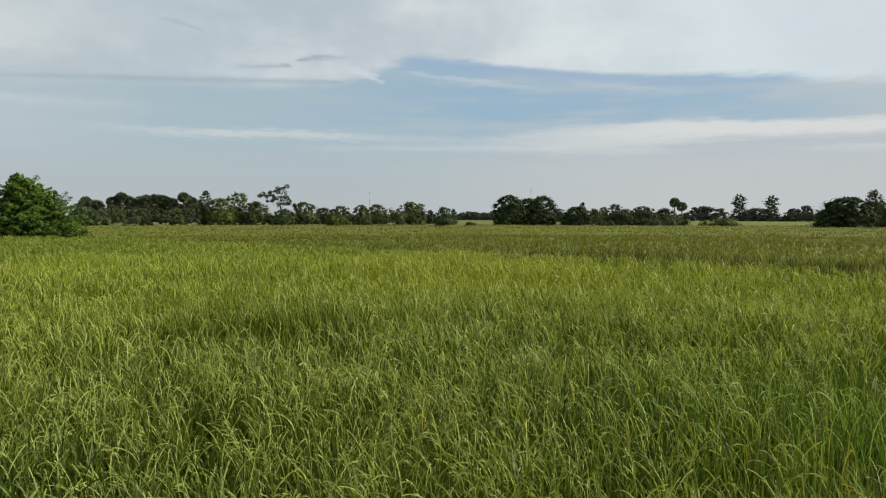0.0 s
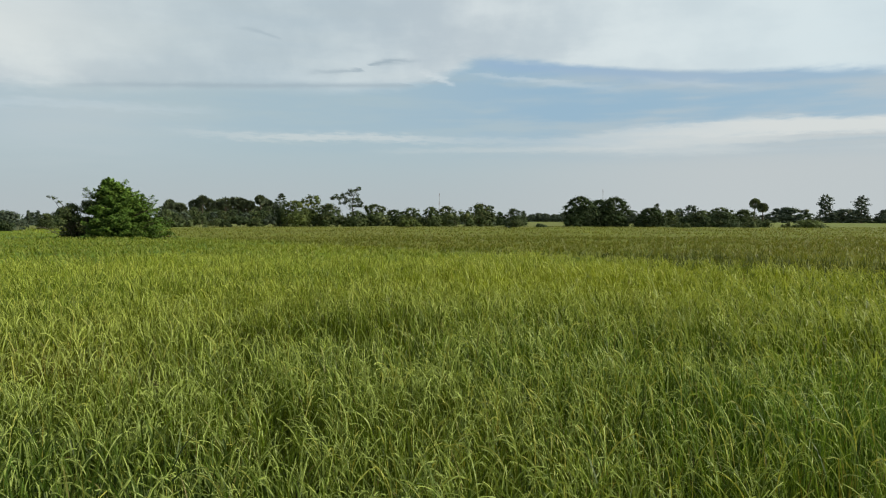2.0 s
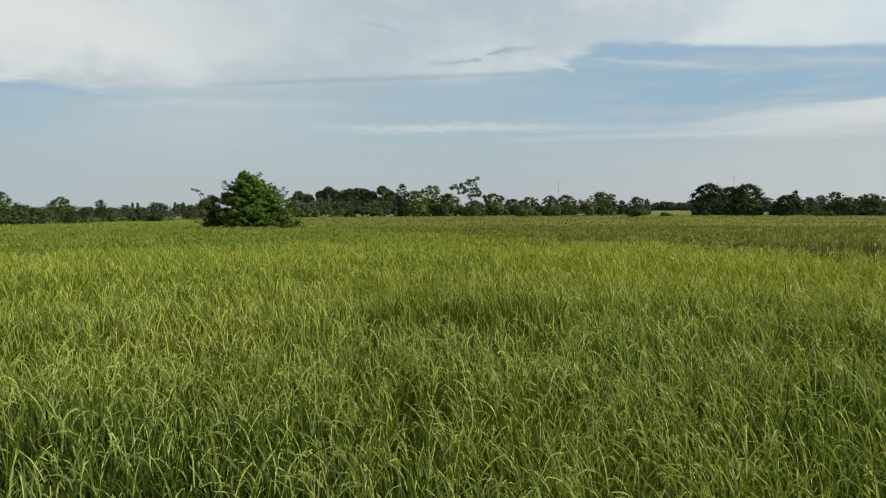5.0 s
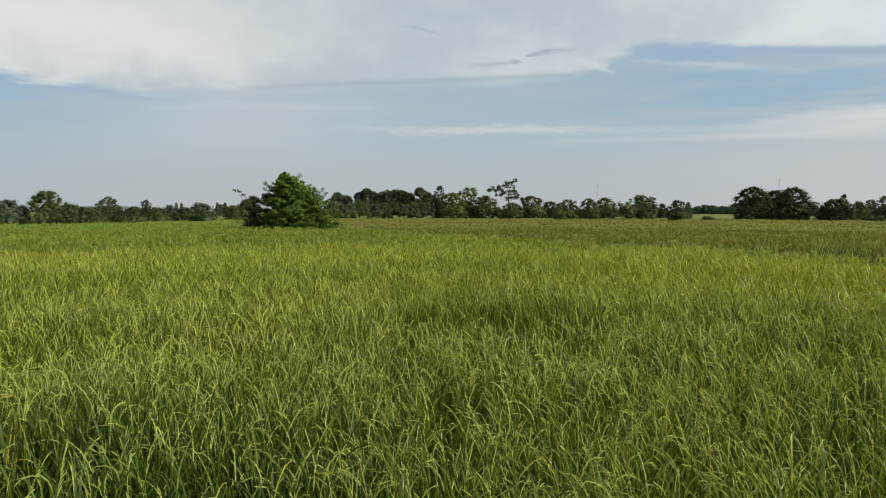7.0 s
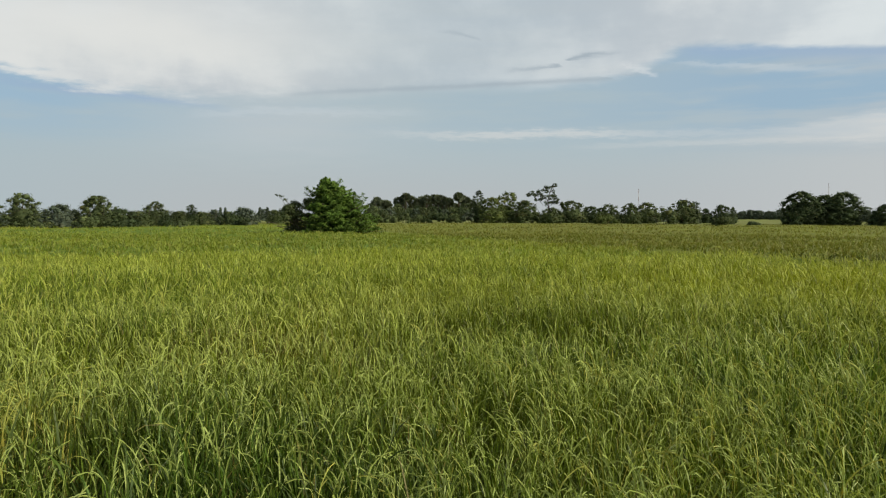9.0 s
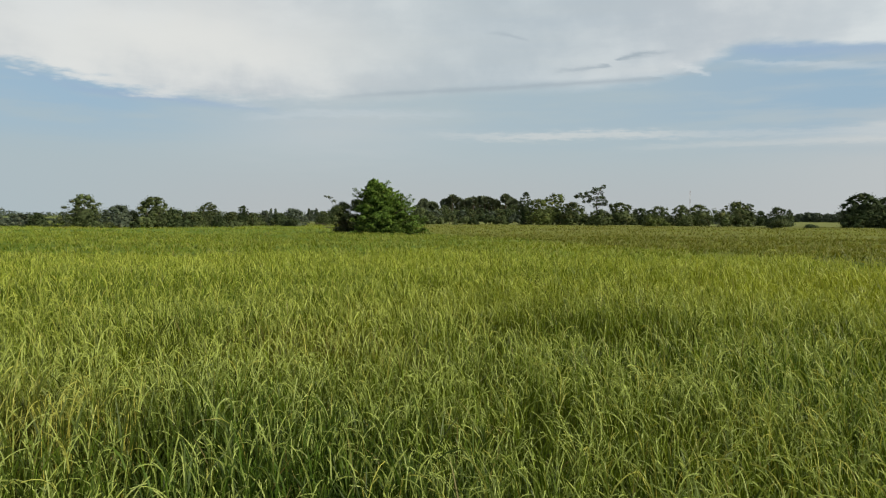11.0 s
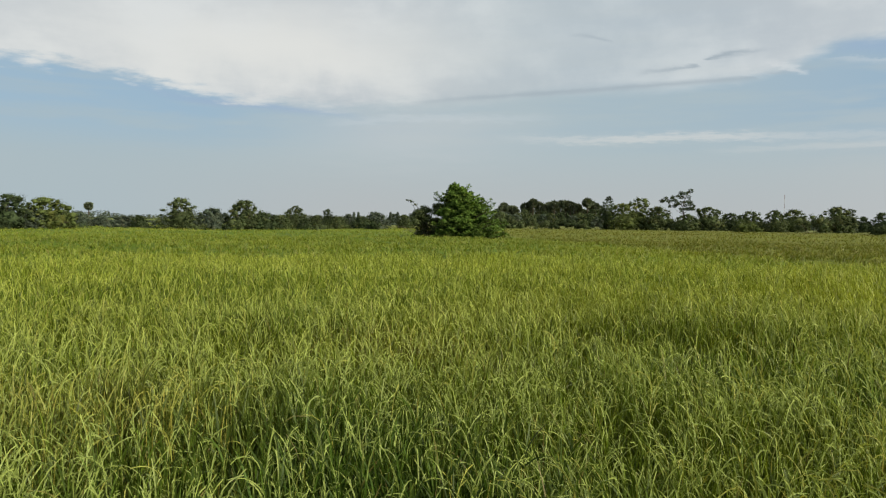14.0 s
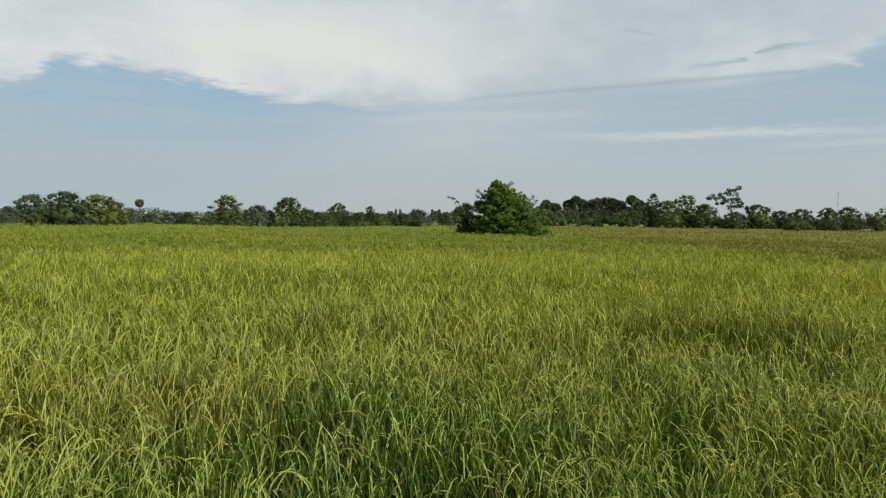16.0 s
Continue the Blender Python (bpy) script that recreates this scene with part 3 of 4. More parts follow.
def bund(name, x0, y0, way, length, width, height, label):
    """A low earth bank with sloping sides and an uneven top."""
    u = np.linspace(0, length, int(length / 0.6))
    across, rise = np.array((-0.5, -0.34, -0.2, 0.0, 0.2, 0.34, 0.5)), np.array((-0.02, 0.7, 0.95, 1.0, 0.95, 0.7, -0.02))
    uu, vv = np.meshgrid(u, np.arange(7), indexing="ij")
    off = across[vv] * width
    x, y = x0 + uu * way[0] - off * way[1], y0 + uu * way[1] + off * way[0]
    z = rise[vv] * height * (0.85 + 0.3 * rough_noise(x, y, 1.1)) * (rise[vv] > 0) - 0.02 * (rise[vv] <= 0)
    i, j = np.meshgrid(np.arange(len(u) - 1), np.arange(6), indexing="ij")
    k = (i * 7 + j).ravel()
    ob = smooth(link_mesh(name, np.stack([x.ravel(), y.ravel(), z.ravel()], 1), np.stack([k, k + 7, k + 8, k + 1], 1), EARTH))
    tagged(ob, label, "earth bank", kind="structure")


ground()
canopy()
bund("ground_bank", *(PATH_N * 0.1 + np.array((PATH_N[1], -PATH_N[0])) * -40), (PATH_N[1], -PATH_N[0]), 80, 2.6, 0.7, "trodden earth bank along the edge of the paddy")
bund("ground_bund", *(BUND_FROM - BUND_WAY * 18 + np.array((-BUND_WAY[1], BUND_WAY[0])) * 0.65), BUND_WAY, 62, 0.9, 0.3, "narrow earth bund between two paddies")
rice()


# ---- trees ----
def tube(points, radii, sides=6):
    """A tapering tube along a line of points."""
    points = [Vector(p) for p in points]
    verts, faces = [], []
    for k, p in enumerate(points):
        d = (points[min(k + 1, len(points) - 1)] - points[max(k - 1, 0)]).normalized()
        a = d.orthogonal().normalized()
        b = d.cross(a)
        for q in range(sides):
            w = 2 * math.pi * q / sides
            verts.append(p + radii[k] * (math.cos(w) * a + math.sin(w) * b))
    for k in range(len(points) - 1):
        for q in range(sides):
            faces.append((k * sides + q, k * sides + (q + 1) % sides, (k + 1) * sides + (q + 1) % sides, (k + 1) * sides + q))
    return np.array(verts), np.array(faces)


def join(tubes):
    verts, faces, start = [], [], 0
    for v, f in tubes:
        verts.append(v), faces.append(f + start)
        start += len(v)
    return np.concatenate(verts), np.concatenate(faces)


def limb(a, b, thick, rng, sag=0.12):
    a, b = Vector(a), Vector(b)
    reach = (b - a).length
    m1, m2 = a.lerp(b, 0.35) + Vector(rng.normal(0, sag * reach * 0.5, 3)), a.lerp(b, 0.7) + Vector(rng.normal(0, sag * reach * 0.5, 3))
    return tube([a, m1, m2, b], [thick, thick * 0.75, thick * 0.5, thick * 0.2], 5)


def leaf_faces(centres, outward, size, rng, flat=0.5, slim=0.6, calm=1.3):
    """Rhombic leaf sprays at the given places, turned roughly outwards and up."""
    n = len(centres)
    normal = outward * calm + rng.normal(0, 0.5, (n, 3)) + np.array((0, 0, flat))
    normal /= np.linalg.norm(normal, axis=1)[:, None] + 1e-6
    along = np.cross(normal, rng.normal(0, 1, (n, 3)))
    along /= np.linalg.norm(along, axis=1)[:, None] + 1e-6
    across = np.cross(normal, along)
    s = (size * rng.uniform(0.55, 1.35, n))[:, None]
    fold = normal * s * 0.12
    verts = np.stack([centres - along * s, centres + across * s * slim - fold, centres + along * s, centres - across * s * slim - fold], 1)
    return verts.reshape(-1, 3), np.arange(4 * n).reshape(n, 4)


def on_lobes(lobes, count, rng, inner=0.55):
    """Places in the outer shells of a crown's lobes, and the way outwards at each."""
    lobes = np.array(lobes)
    weight = (lobes[:, 3] * lobes[:, 4]) ** 1.0
    pick = rng.choice(len(lobes), count, p=weight / weight.sum())
    d = rng.normal(0, 1, (count, 3))
    d /= np.linalg.norm(d, axis=1)[:, None]
    depth = rng.uniform(inner ** 3, 1.0, count) ** (1 / 3) * (1 + 0.28 * rng.random(count) ** 3)
    radius = lobes[pick][:, [3, 3, 4]]
    return lobes[pick, :3] + d * radius * depth[:, None], d


def lobe_cores(lobes, rng, share=0.62):
    """Knobbly masses of inner foliage, one in each lobe, that close the crown behind its outer leaves."""
    ring = [(math.cos(k * math.pi / 3 + 0.5 * (q % 2)) * math.cos(e), math.sin(k * math.pi / 3 + 0.5 * (q % 2)) * math.cos(e), math.sin(e)) for q, e in enumerate((-0.8, 0.0, 0.8)) for k in range(6)]
    ball = np.array([(0, 0, -1.0)] + ring + [(0, 0, 1.0)])
    faces = []
    for k in range(6):
        n = (k + 1) % 6
        faces += [(0, 1 + n, 1 + k), (19, 13 + k, 13 + n)]
        for q in (1, 7):
            faces += [(q + k, q + n, q + 6 + k), (q + n, q + 6 + n, q + 6 + k)]
    lobes = np.array(lobes)
    shape = ball[None] * rng.uniform(0.5, 1.25, (len(lobes), 20, 1)) * lobes[:, None, [3, 3, 4]] * share + lobes[:, None, :3]
    shape[:, :, 2] = np.clip(shape[:, :, 2], 0.05, None)
    return shape.reshape(-1, 3), (np.array(faces)[None] + 20 * np.arange(len(lobes))[:, None, None]).reshape(-1, 3)


def crown(lobes, count, size, rng, tone, ob, inner=0.6, flat=0.4, share=0.62, heart=()):
    c, d = on_lobes(list(lobes) + list(heart), count, rng, inner)
    c[:, 2] = np.clip(c[:, 2], 0.12, None)
    v, f = leaf_faces(c, d, size, rng, flat, 0.55, 0.9)
    v2, f2 = lobe_cores(list(lobes) + list(heart), rng, share)
    link_mesh("crown", np.concatenate([v, v2]), np.concatenate([f[:, [0, 1, 2]], f[:, [0, 2, 3]], f2 + len(v)]), TONES[tone], ob)


def tree_base(name, x, y, label, category, group=""):
    ob = new(name)
    ob.location = (x, y, 0)
    ob.empty_display_size = 0.3
    return tagged(ob, label, category, group)


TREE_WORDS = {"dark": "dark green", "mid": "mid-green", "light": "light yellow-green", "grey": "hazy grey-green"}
COUNT = [0]


def tree_rng():
    COUNT[0] += 1
    return np.random.default_rng(100 + COUNT[0])


def dome_lobes(h, w, low, count, rough, rng, inside=0.25, fill=1.0):
    """Lobes over an uneven dome: some sides swell, others fall back, and small heads stand up from it."""
    lobes, seed = [], rng.uniform(0, 60)
    lean = rng.uniform(-0.12, 0.12, 2) * w
    for k in range(count):
        up = (k + 0.5) / count
        a = k * 2.4 + rng.uniform(-0.4, 0.4)
        lump = 1 - 0.5 * rough + rough * value_noise(np.array([2.0 * math.cos(a) + 6 * up + seed]), np.array([2.0 * math.sin(a) + seed * 0.7]))[0]
        wide = 0.5 * w * lump * np.interp(up, (0, 0.2, 0.45, 0.7, 0.88, 1.0), (0.9, 1.0, 1.0, 0.88, 0.66, 0.2)) * rng.uniform(0.72 if up < 0.55 else inside, 0.98)
        r = w * rng.uniform(0.07, 0.145)
        z = low + (h - low - 0.1) * up * (1 - 0.6 * rough + 0.6 * rough * lump if up < 0.93 else 1)
        lobes.append((wide * math.cos(a) + lean[0] * up, wide * math.sin(a) + lean[1] * up, z, r, min(r * rng.uniform(0.4, 0.72), 0.13 * h)))
    mid = 0.5 * (h + low)
    heart = [(0, 0, mid - 0.06 * h, 0.42 * w, 0.4 * (h - low)), (0.12 * w, 0, mid - 0.16 * h, 0.4 * w, 0.34 * (h - low)), (-0.12 * w, 0.05 * w, mid - 0.18 * h, 0.4 * w, 0.32 * (h - low))]
    return lobes, [(p, q, z, fill * r, fill * t) for p, q, z, r, t in heart]


def broad_tree(x, y, h, w, tone="mid"):
    """A field tree: short trunk, spreading limbs and an uneven crown of many lobes."""
    rng = tree_rng()
    w, h = 1.08 * w, 1.01 * h
    far = math.hypot(x, y)
    ob = tree_base("tree", x, y, f"{TREE_WORDS[tone]} broadleaf tree with an uneven crown", "tree", "trees along the field edge")
    low = h * rng.uniform(0.05, 0.12)
    lobes, heart = dome_lobes(h, w, low, int(rng.integers(80, 105)), rng.uniform(0.18, 0.36), rng, 0.3, 1.14)
    parts = [limb((0, 0, -0.1), (rng.normal(0, 0.1), rng.normal(0, 0.1), 0.4 * h), 0.03 * h + 0.05, rng, 0.05)]
    for lobe in lobes[5::12]:
        parts.append(limb((0, 0, 0.25 * h), lobe[:3], 0.014 * h + 0.02, rng))
    v, f = join(parts)
    smooth(link_mesh("trunk", v, f, BARK, ob))
    size = max(0.07, 0.0009 * far)
    crown(lobes, int(min(np.interp(far, (80, 110, 170, 240), (5200, 3800, 2200, 1400)), 5.2 * w * h / (size * size))), size, rng, tone, ob, 0.5, share=0.6, heart=heart)


def dome_tree(x, y, h, w, tone="dark"):
    """A dense round-headed tree whose leaves hang down to the crop."""
    rng = tree_rng()
    ob = tree_base("round_tree", x, y, f"{TREE_WORDS[tone]} dense round-headed tree, leafy to the ground", "tree", "dense round trees in the field")
    lobes, heart = dome_lobes(h, w, 0.3, 150, 0.24, rng, 0.6, 1.3)
    v, f = join([limb((0, 0, -0.1), (0.1, 0.1, 0.5 * h), 0.2, rng, 0.05)] + [limb((0, 0, 0.3 * h), lobe[:3], 0.06, rng) for lobe in lobes[:120:10]])
    smooth(link_mesh("trunk", v, f, BARK, ob))
    crown(lobes, 5500, 0.125, rng, tone, ob, 0.5, heart=heart)


def shrub(x, y, h, w, tone="mid"):
    """A low thicket: several stems from the ground and a rounded leafy mass down to the crop."""
    rng = tree_rng()
    far = math.hypot(x, y)
    ob = tree_base("shrub", x, y, f"{TREE_WORDS[tone]} low shrub thicket at the field's edge", "shrub", "shrubs along the field edge")
    lobes = []
    for k in range(int(rng.integers(12, 17))):
        u = rng.uniform(-0.42, 0.42)
        r = min(w * rng.uniform(0.12, 0.22), h * 0.5)
        top = h * (1 - 0.9 * abs(u) ** 1.5) * rng.uniform(0.6, 1.0)
        lobes.append((u * w, rng.uniform(-0.3, 0.3) * w, max(top - r * 0.75, 0.3), r, r * 0.75))
    v, f = join([limb((0, 0, -0.1), lobe[:3], 0.05, rng) for lobe in lobes[:6]])
    smooth(link_mesh("stem", v, f, BARK, ob))
    size = max(0.07, 0.0009 * far)
    crown(lobes, int(min(np.interp(far, (80, 130, 200), (2400, 1700, 900)), 4.0 * w * h / (size * size))), size, rng, tone, ob, 0.6)


def fir_tree(x, y, h, w, tone="grey"):
    """A tall flame-shaped tree with tiers of drooping boughs."""
    rng = tree_rng()
    w = 1.35 * w
    ob = tree_base("conifer", x, y, "tall haze-tinted grey-green feathery tree standing behind the field", "tree", "feathery trees far off")
    parts = [tube([(0, 0, -0.1), (0.1, 0, h * 0.5), (0, 0.1, h * 0.97)], [0.02 * h + 0.05, 0.012 * h, 0.02], 6)]
    lobes = []
    for k in range(40):
        level = 0.1 + 0.87 * (k / 39)
        a = k * 2.4 + rng.uniform(-0.4, 0.4)
        r = w * 0.5 * np.interp(level, (0.1, 0.25, 0.5, 0.7, 0.85, 1.0), (1.2, 1.1, 0.62, 0.66, 0.5, 0.12)) * rng.uniform(0.7, 1.1)
        lobes.append((0.55 * r * math.cos(a), 0.55 * r * math.sin(a), h * level, max(0.5 * r, 0.25), h * 0.05))
        parts.append(limb((0, 0, h * level - 0.2), lobes[-1][:3], 0.05, rng))
    v, f = join(parts)
    smooth(link_mesh("trunk", v, f, BARK, ob))
    size = 0.0010 * math.hypot(x, y)
    crown(lobes, int(min(1300, 3.4 * w * h / (size * size))), size, rng, tone, ob, 0.4, 0.2)


def tall_tree(x, y, h, w, tone="mid"):
    """A tall open tree: bare trunk, forking boughs and loose flat clumps against the sky."""
    rng = tree_rng()
    ob = tree_base("tall_tree", x, y, "tall open tree with loose flat leaf clumps above the tree line", "tree")
    clumps = []
    side, depth = Vector((y, -x, 0)).normalized(), Vector((x, y, 0)).normalized()
    leader = [(0.17, 0.0), (0.16, 0.45), (0.14, 0.62), (0.2, 0.78), (0.33, 0.95)]
    place = lambda u, v: side * (u * w) + Vector((0, 0, v * h))
    parts = [tube([place(u, v) for u, v in leader], [0.17, 0.13, 0.1, 0.07, 0.03], 6)]
    tiers = ((-0.47, 0.77), (-0.38, 0.8), (-0.28, 0.75), (-0.2, 0.83), (-0.1, 0.78), (-0.03, 0.87), (0.06, 0.92), (0.12, 0.85), (0.21, 0.9), (0.32, 0.96), (0.39, 0.99), (0.3, 0.86), (0.14, 0.77), (0.29, 0.76), (0.36, 0.73),
             (0.43, 0.66), (0.34, 0.6), (0.22, 0.66), (0.04, 0.68), (-0.12, 0.68), (-0.24, 0.66), (0.08, 0.6), (-0.02, 0.76), (0.25, 0.56))
    for u, v in tiers:
        # the crown spreads in depth as it does across
        p = place(u, v - 0.02) + depth * rng.uniform(-0.3, 0.3) * w
        k = 1 if v < 0.7 else 2 if v < 0.84 else 3
        parts.append(limb(place(*leader[k]), p, 0.028, rng))
        for m in range(int(rng.integers(2, 5))):
            clumps.append((p.x + rng.normal(0, 0.05) * w, p.y + rng.normal(0, 0.05) * w, p.z + rng.normal(0, 0.2), w * rng.uniform(0.04, 0.1), w * rng.uniform(0.025, 0.07)))
    smooth(link_mesh("trunk", *parts[0], BARK, ob))
    for v, f in parts[1:]:
        smooth(link_mesh("bough", v, f, BARK, ob))
    c, d = on_lobes(clumps, 3400, rng, 0.1)
    v, f = leaf_faces(c, d, 0.12, rng, calm=0.6)
    link_mesh("crown", v, f, TONES[tone], ob)


def sugar_palm(x, y, h, w, tone="palm"):
    """A fan palm: slim trunk and a round head of stiff fans, the oldest hanging."""
    rng = tree_rng()
    ob = tree_base("sugar_palm", x, y, "sugar palm with a slim trunk and a round head of fans", "palm tree", "sugar palms")
    r = w * 0.62
    top = h - r * 0.85
    v, f = tube([(0, 0, -0.1), (rng.normal(0, 0.15), rng.normal(0, 0.15), top * 0.5), (0, 0, top)], [0.26, 0.19, 0.17], 8)
    smooth(link_mesh("trunk", v, f, BARK, ob))
    verts, faces = [], []
    for k in range(34):
        a = k * 2.39996
        e = math.asin(-0.88 + 1.86 * ((k + 0.5) / 34))
        d = Vector((math.cos(a) * math.cos(e), math.sin(a) * math.cos(e), math.sin(e)))
        d = (d + Vector(rng.normal(0, 0.12, 3))).normalized()
        s = (Matrix.Rotation(rng.uniform(0.4, 2.7), 3, d) @ d.cross(Vector((0, 0, 1)))).normalized()
        hub = Vector((0, 0, top)) + d * r * 0.34
        stalk = s * 0.04
        base = len(verts)
        verts += [Vector((0, 0, top)) - stalk, Vector((0, 0, top)) + stalk, hub + stalk, hub - stalk]
        faces.append((base, base + 1, base + 2, base + 3))
        lift = d.cross(s)
        for q in range(7):
            w1 = -1.25 + 2.5 * q / 6
            ray = (d * math.cos(w1) + s * math.sin(w1) + lift * rng.uniform(-0.15, 0.15)).normalized()
            wide = ray.cross(lift).normalized() * r * 0.12
            base = len(verts)
            end = hub + ray * r * rng.uniform(0.5, 0.72)
            verts += [hub, hub.lerp(end, 0.6) - wide, end, hub.lerp(end, 0.6) + wide]
            faces.append((base, base + 1, base + 2, base + 3))
    link_mesh("crown", np.array(verts), np.array(faces), TONES[tone], ob)


def radio_mast(x, y, h, label):
    """A slender lattice mast in red and white lengths."""
    ob = tree_base("radio_mast", x, y, label, "mast", "radio masts")
    n = 7
    for k in range(n):
        z0, z1 = h * k / n, h * (k + 1) / n
        r0, r1 = 0.55 * (1 - 0.06 * k), 0.55 * (1 - 0.06 * (k + 1))
        tubes = []
        for q in range(3):
            a, b = 2.094 * q, 2.094 * (q + 1)
            tubes.append(tube([(r0 * math.cos(a), r0 * math.sin(a), z0), (r1 * math.cos(a), r1 * math.sin(a), z1)], [0.11, 0.11], 4))
            for m in range(3):
                s0, s1 = z0 + (z1 - z0) * m / 3, z0 + (z1 - z0) * (m + 1) / 3
                tubes.append(tube([(r0 * math.cos(a), r0 * math.sin(a), s0), (r0 * math.cos(b), r0 * math.sin(b), s1)], [0.05, 0.05], 4))
        v, f = join(tubes)
        link_mesh("mast_section", v, f, MAST_RED if k % 2 == 0 else MAST_WHITE, ob)


MAST_RED, MAST_WHITE = plain("mast_red", (0.24, 0.17, 0.16)), plain("mast_white", (0.5, 0.5, 0.51))


def far_woods():
    """The low line of woods that closes the plain."""
    rng = np.random.default_rng(5)
    n = 760
    a = np.radians(np.sort(rng.uniform(-50, 90, n)))
    r = rng.uniform(520, 640, n)
    wide = rng.uniform(5, 11, n)
    tall = 3.2 + 4.2 * value_noise(np.degrees(a) * 0.7 + 200, np.degrees(a) * 0.13) * rng.uniform(0.6, 1.1, n)
    lobes = [(-r[k] * math.sin(a[k]), r[k] * math.cos(a[k]), tall[k] * 0.5, wide[k] * 0.5, tall[k] * 0.5) for k in range(n)]
    c, d = on_lobes(lobes, 32000, rng, 0.5)
    c[:, 2] = np.clip(c[:, 2], 0.2, None)
    v, f = leaf_faces(c, d, 0.72, rng)
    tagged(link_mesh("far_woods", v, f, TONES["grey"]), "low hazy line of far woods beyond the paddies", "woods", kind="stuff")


def field_bush():
    """The big bush on the bund: a leafy cone of drooping sprays over dark inner limbs, with twigs poking out."""
    rng = tree_rng()
    x, y = -30.6, 48.6
    ob = tree_base("field_bush", x, y, "large bright green cone-shaped bush on the bund, with loose twigs", "bush")
    side, depth = Vector((y, -x, 0)).normalized(), Vector((x, y, 0)).normalized()
    place = lambda u, v, z: side * u + depth * v + Vector((0, 0, z))
    h = 5.45
    spine = [(0, 0, -0.1), place(0.1, 0, 1.6), place(-0.2, 0.05, 3.2), place(-1.0, 0, h - 0.25)]
    smooth(link_mesh("trunk", *tube(spine, [0.2, 0.15, 0.1, 0.03], 8), BARK, ob))
    levels = (0.05, 0.12, 0.2, 0.35, 0.48, 0.6, 0.72, 0.82, 0.9, 0.96, 1.0)
    lefts, rights = (-2.6, -2.75, -2.75, -2.55, -2.35, -2.15, -2.0, -1.8, -1.55, -1.3, -1.05), (3.7, 3.9, 3.75, 3.35, 2.85, 2.35, 1.7, 1.0, 0.25, -0.5, -0.85)
    leaves = []
    count = 360
    for k in range(count):
        level = 0.05 + 0.93 * ((k + 0.5) / count) ** 1.15
        left, right = np.interp(level, levels, lefts), np.interp(level, levels, rights)
        a = k * 2.39996 + rng.uniform(-0.3, 0.3)
        reach = rng.uniform(0.6, 1.02) if k % 4 else rng.uniform(0.98, 1.12)
        u = 0.5 * (left + right) + 0.5 * (right - left) * reach * math.cos(a)
        end = place(u, 0.42 * (right - left) * reach * math.sin(a), level * h + rng.uniform(-0.12, 0.12))
        root = place(np.interp(level, (0, 0.6, 1), (0.05, -0.2, -1.0)), 0, max(0.25, level * h - 0.34 * (right - left) * 0.5 - 0.2))
        lift = root.lerp(end, 0.55) + Vector((0, 0, 0.1 * (end - root).length))
        if k % 2 == 0:
            smooth(link_mesh("bough", *tube([root, lift, end], [0.05, 0.03, 0.01], 5), BARK, ob))
        # leaves stand along the outer part of each bough in a flat, ragged spray that droops at its rim
        n = int(rng.integers(150, 230) * (0.55 + 0.45 * (right - left) / 6))
        q = rng.uniform(0.28, 1.04, n)[:, None]
        r0, m0, e0 = np.array(root), np.array(lift), np.array(end)
        line = (1 - q) ** 2 * r0 + 2 * q * (1 - q) * m0 + q * q * e0
        ahead = (e0 - r0) / (np.linalg.norm(e0 - r0) + 1e-6)
        across = np.cross(ahead, (0, 0, 1.0))
        spread = rng.normal(0, 1, n)[:, None] * (0.17 + 0.34 * (1 - q)) * (0.55 + 0.45 * (right - left) / 6)
        drop = np.abs(spread) * 0.35 + rng.normal(0, 0.05, n)[:, None]
        leaves.append((line + across * spread - np.array((0, 0, 1.0)) * drop, np.repeat(ahead[None] * 0.4 + np.array((0, 0, 0.5)), n, 0)))
    for u, z, u2, z2 in ((-1.6, 3.8, -2.5, 4.55), (-0.3, 4.3, 0.3, 5.25), (1.2, 3.2, 2.15, 4.1), (1.4, 3.0, 2.35, 3.7), (-1.6, 3.4, -2.5, 4.1), (2.6, 1.6, 3.3, 2.3)):
        smooth(link_mesh("twig", *limb(place(u, 0, z), place(u2, 0, z2), 0.022, rng), BARK, ob))
        for m in (0.6, 0.75, 0.9, 1.0):
            p = np.array(place(u + (u2 - u) * m, 0, z + (z2 - z) * m))
            leaves.append((p + rng.normal(0, 0.09, (16, 3)), np.repeat(np.array((0, 0, 1.0))[None], 16, 0)))
    c, d = np.concatenate([p for p, _ in leaves]), np.concatenate([p for _, p in leaves])
    c[:, 2] = np.clip(c[:, 2], 0.2, None)
    v, f = leaf_faces(c, d, 0.115, rng, 0.35, 0.34, 0.7)
    link_mesh("crown", v, f, TONES["bush"], ob)


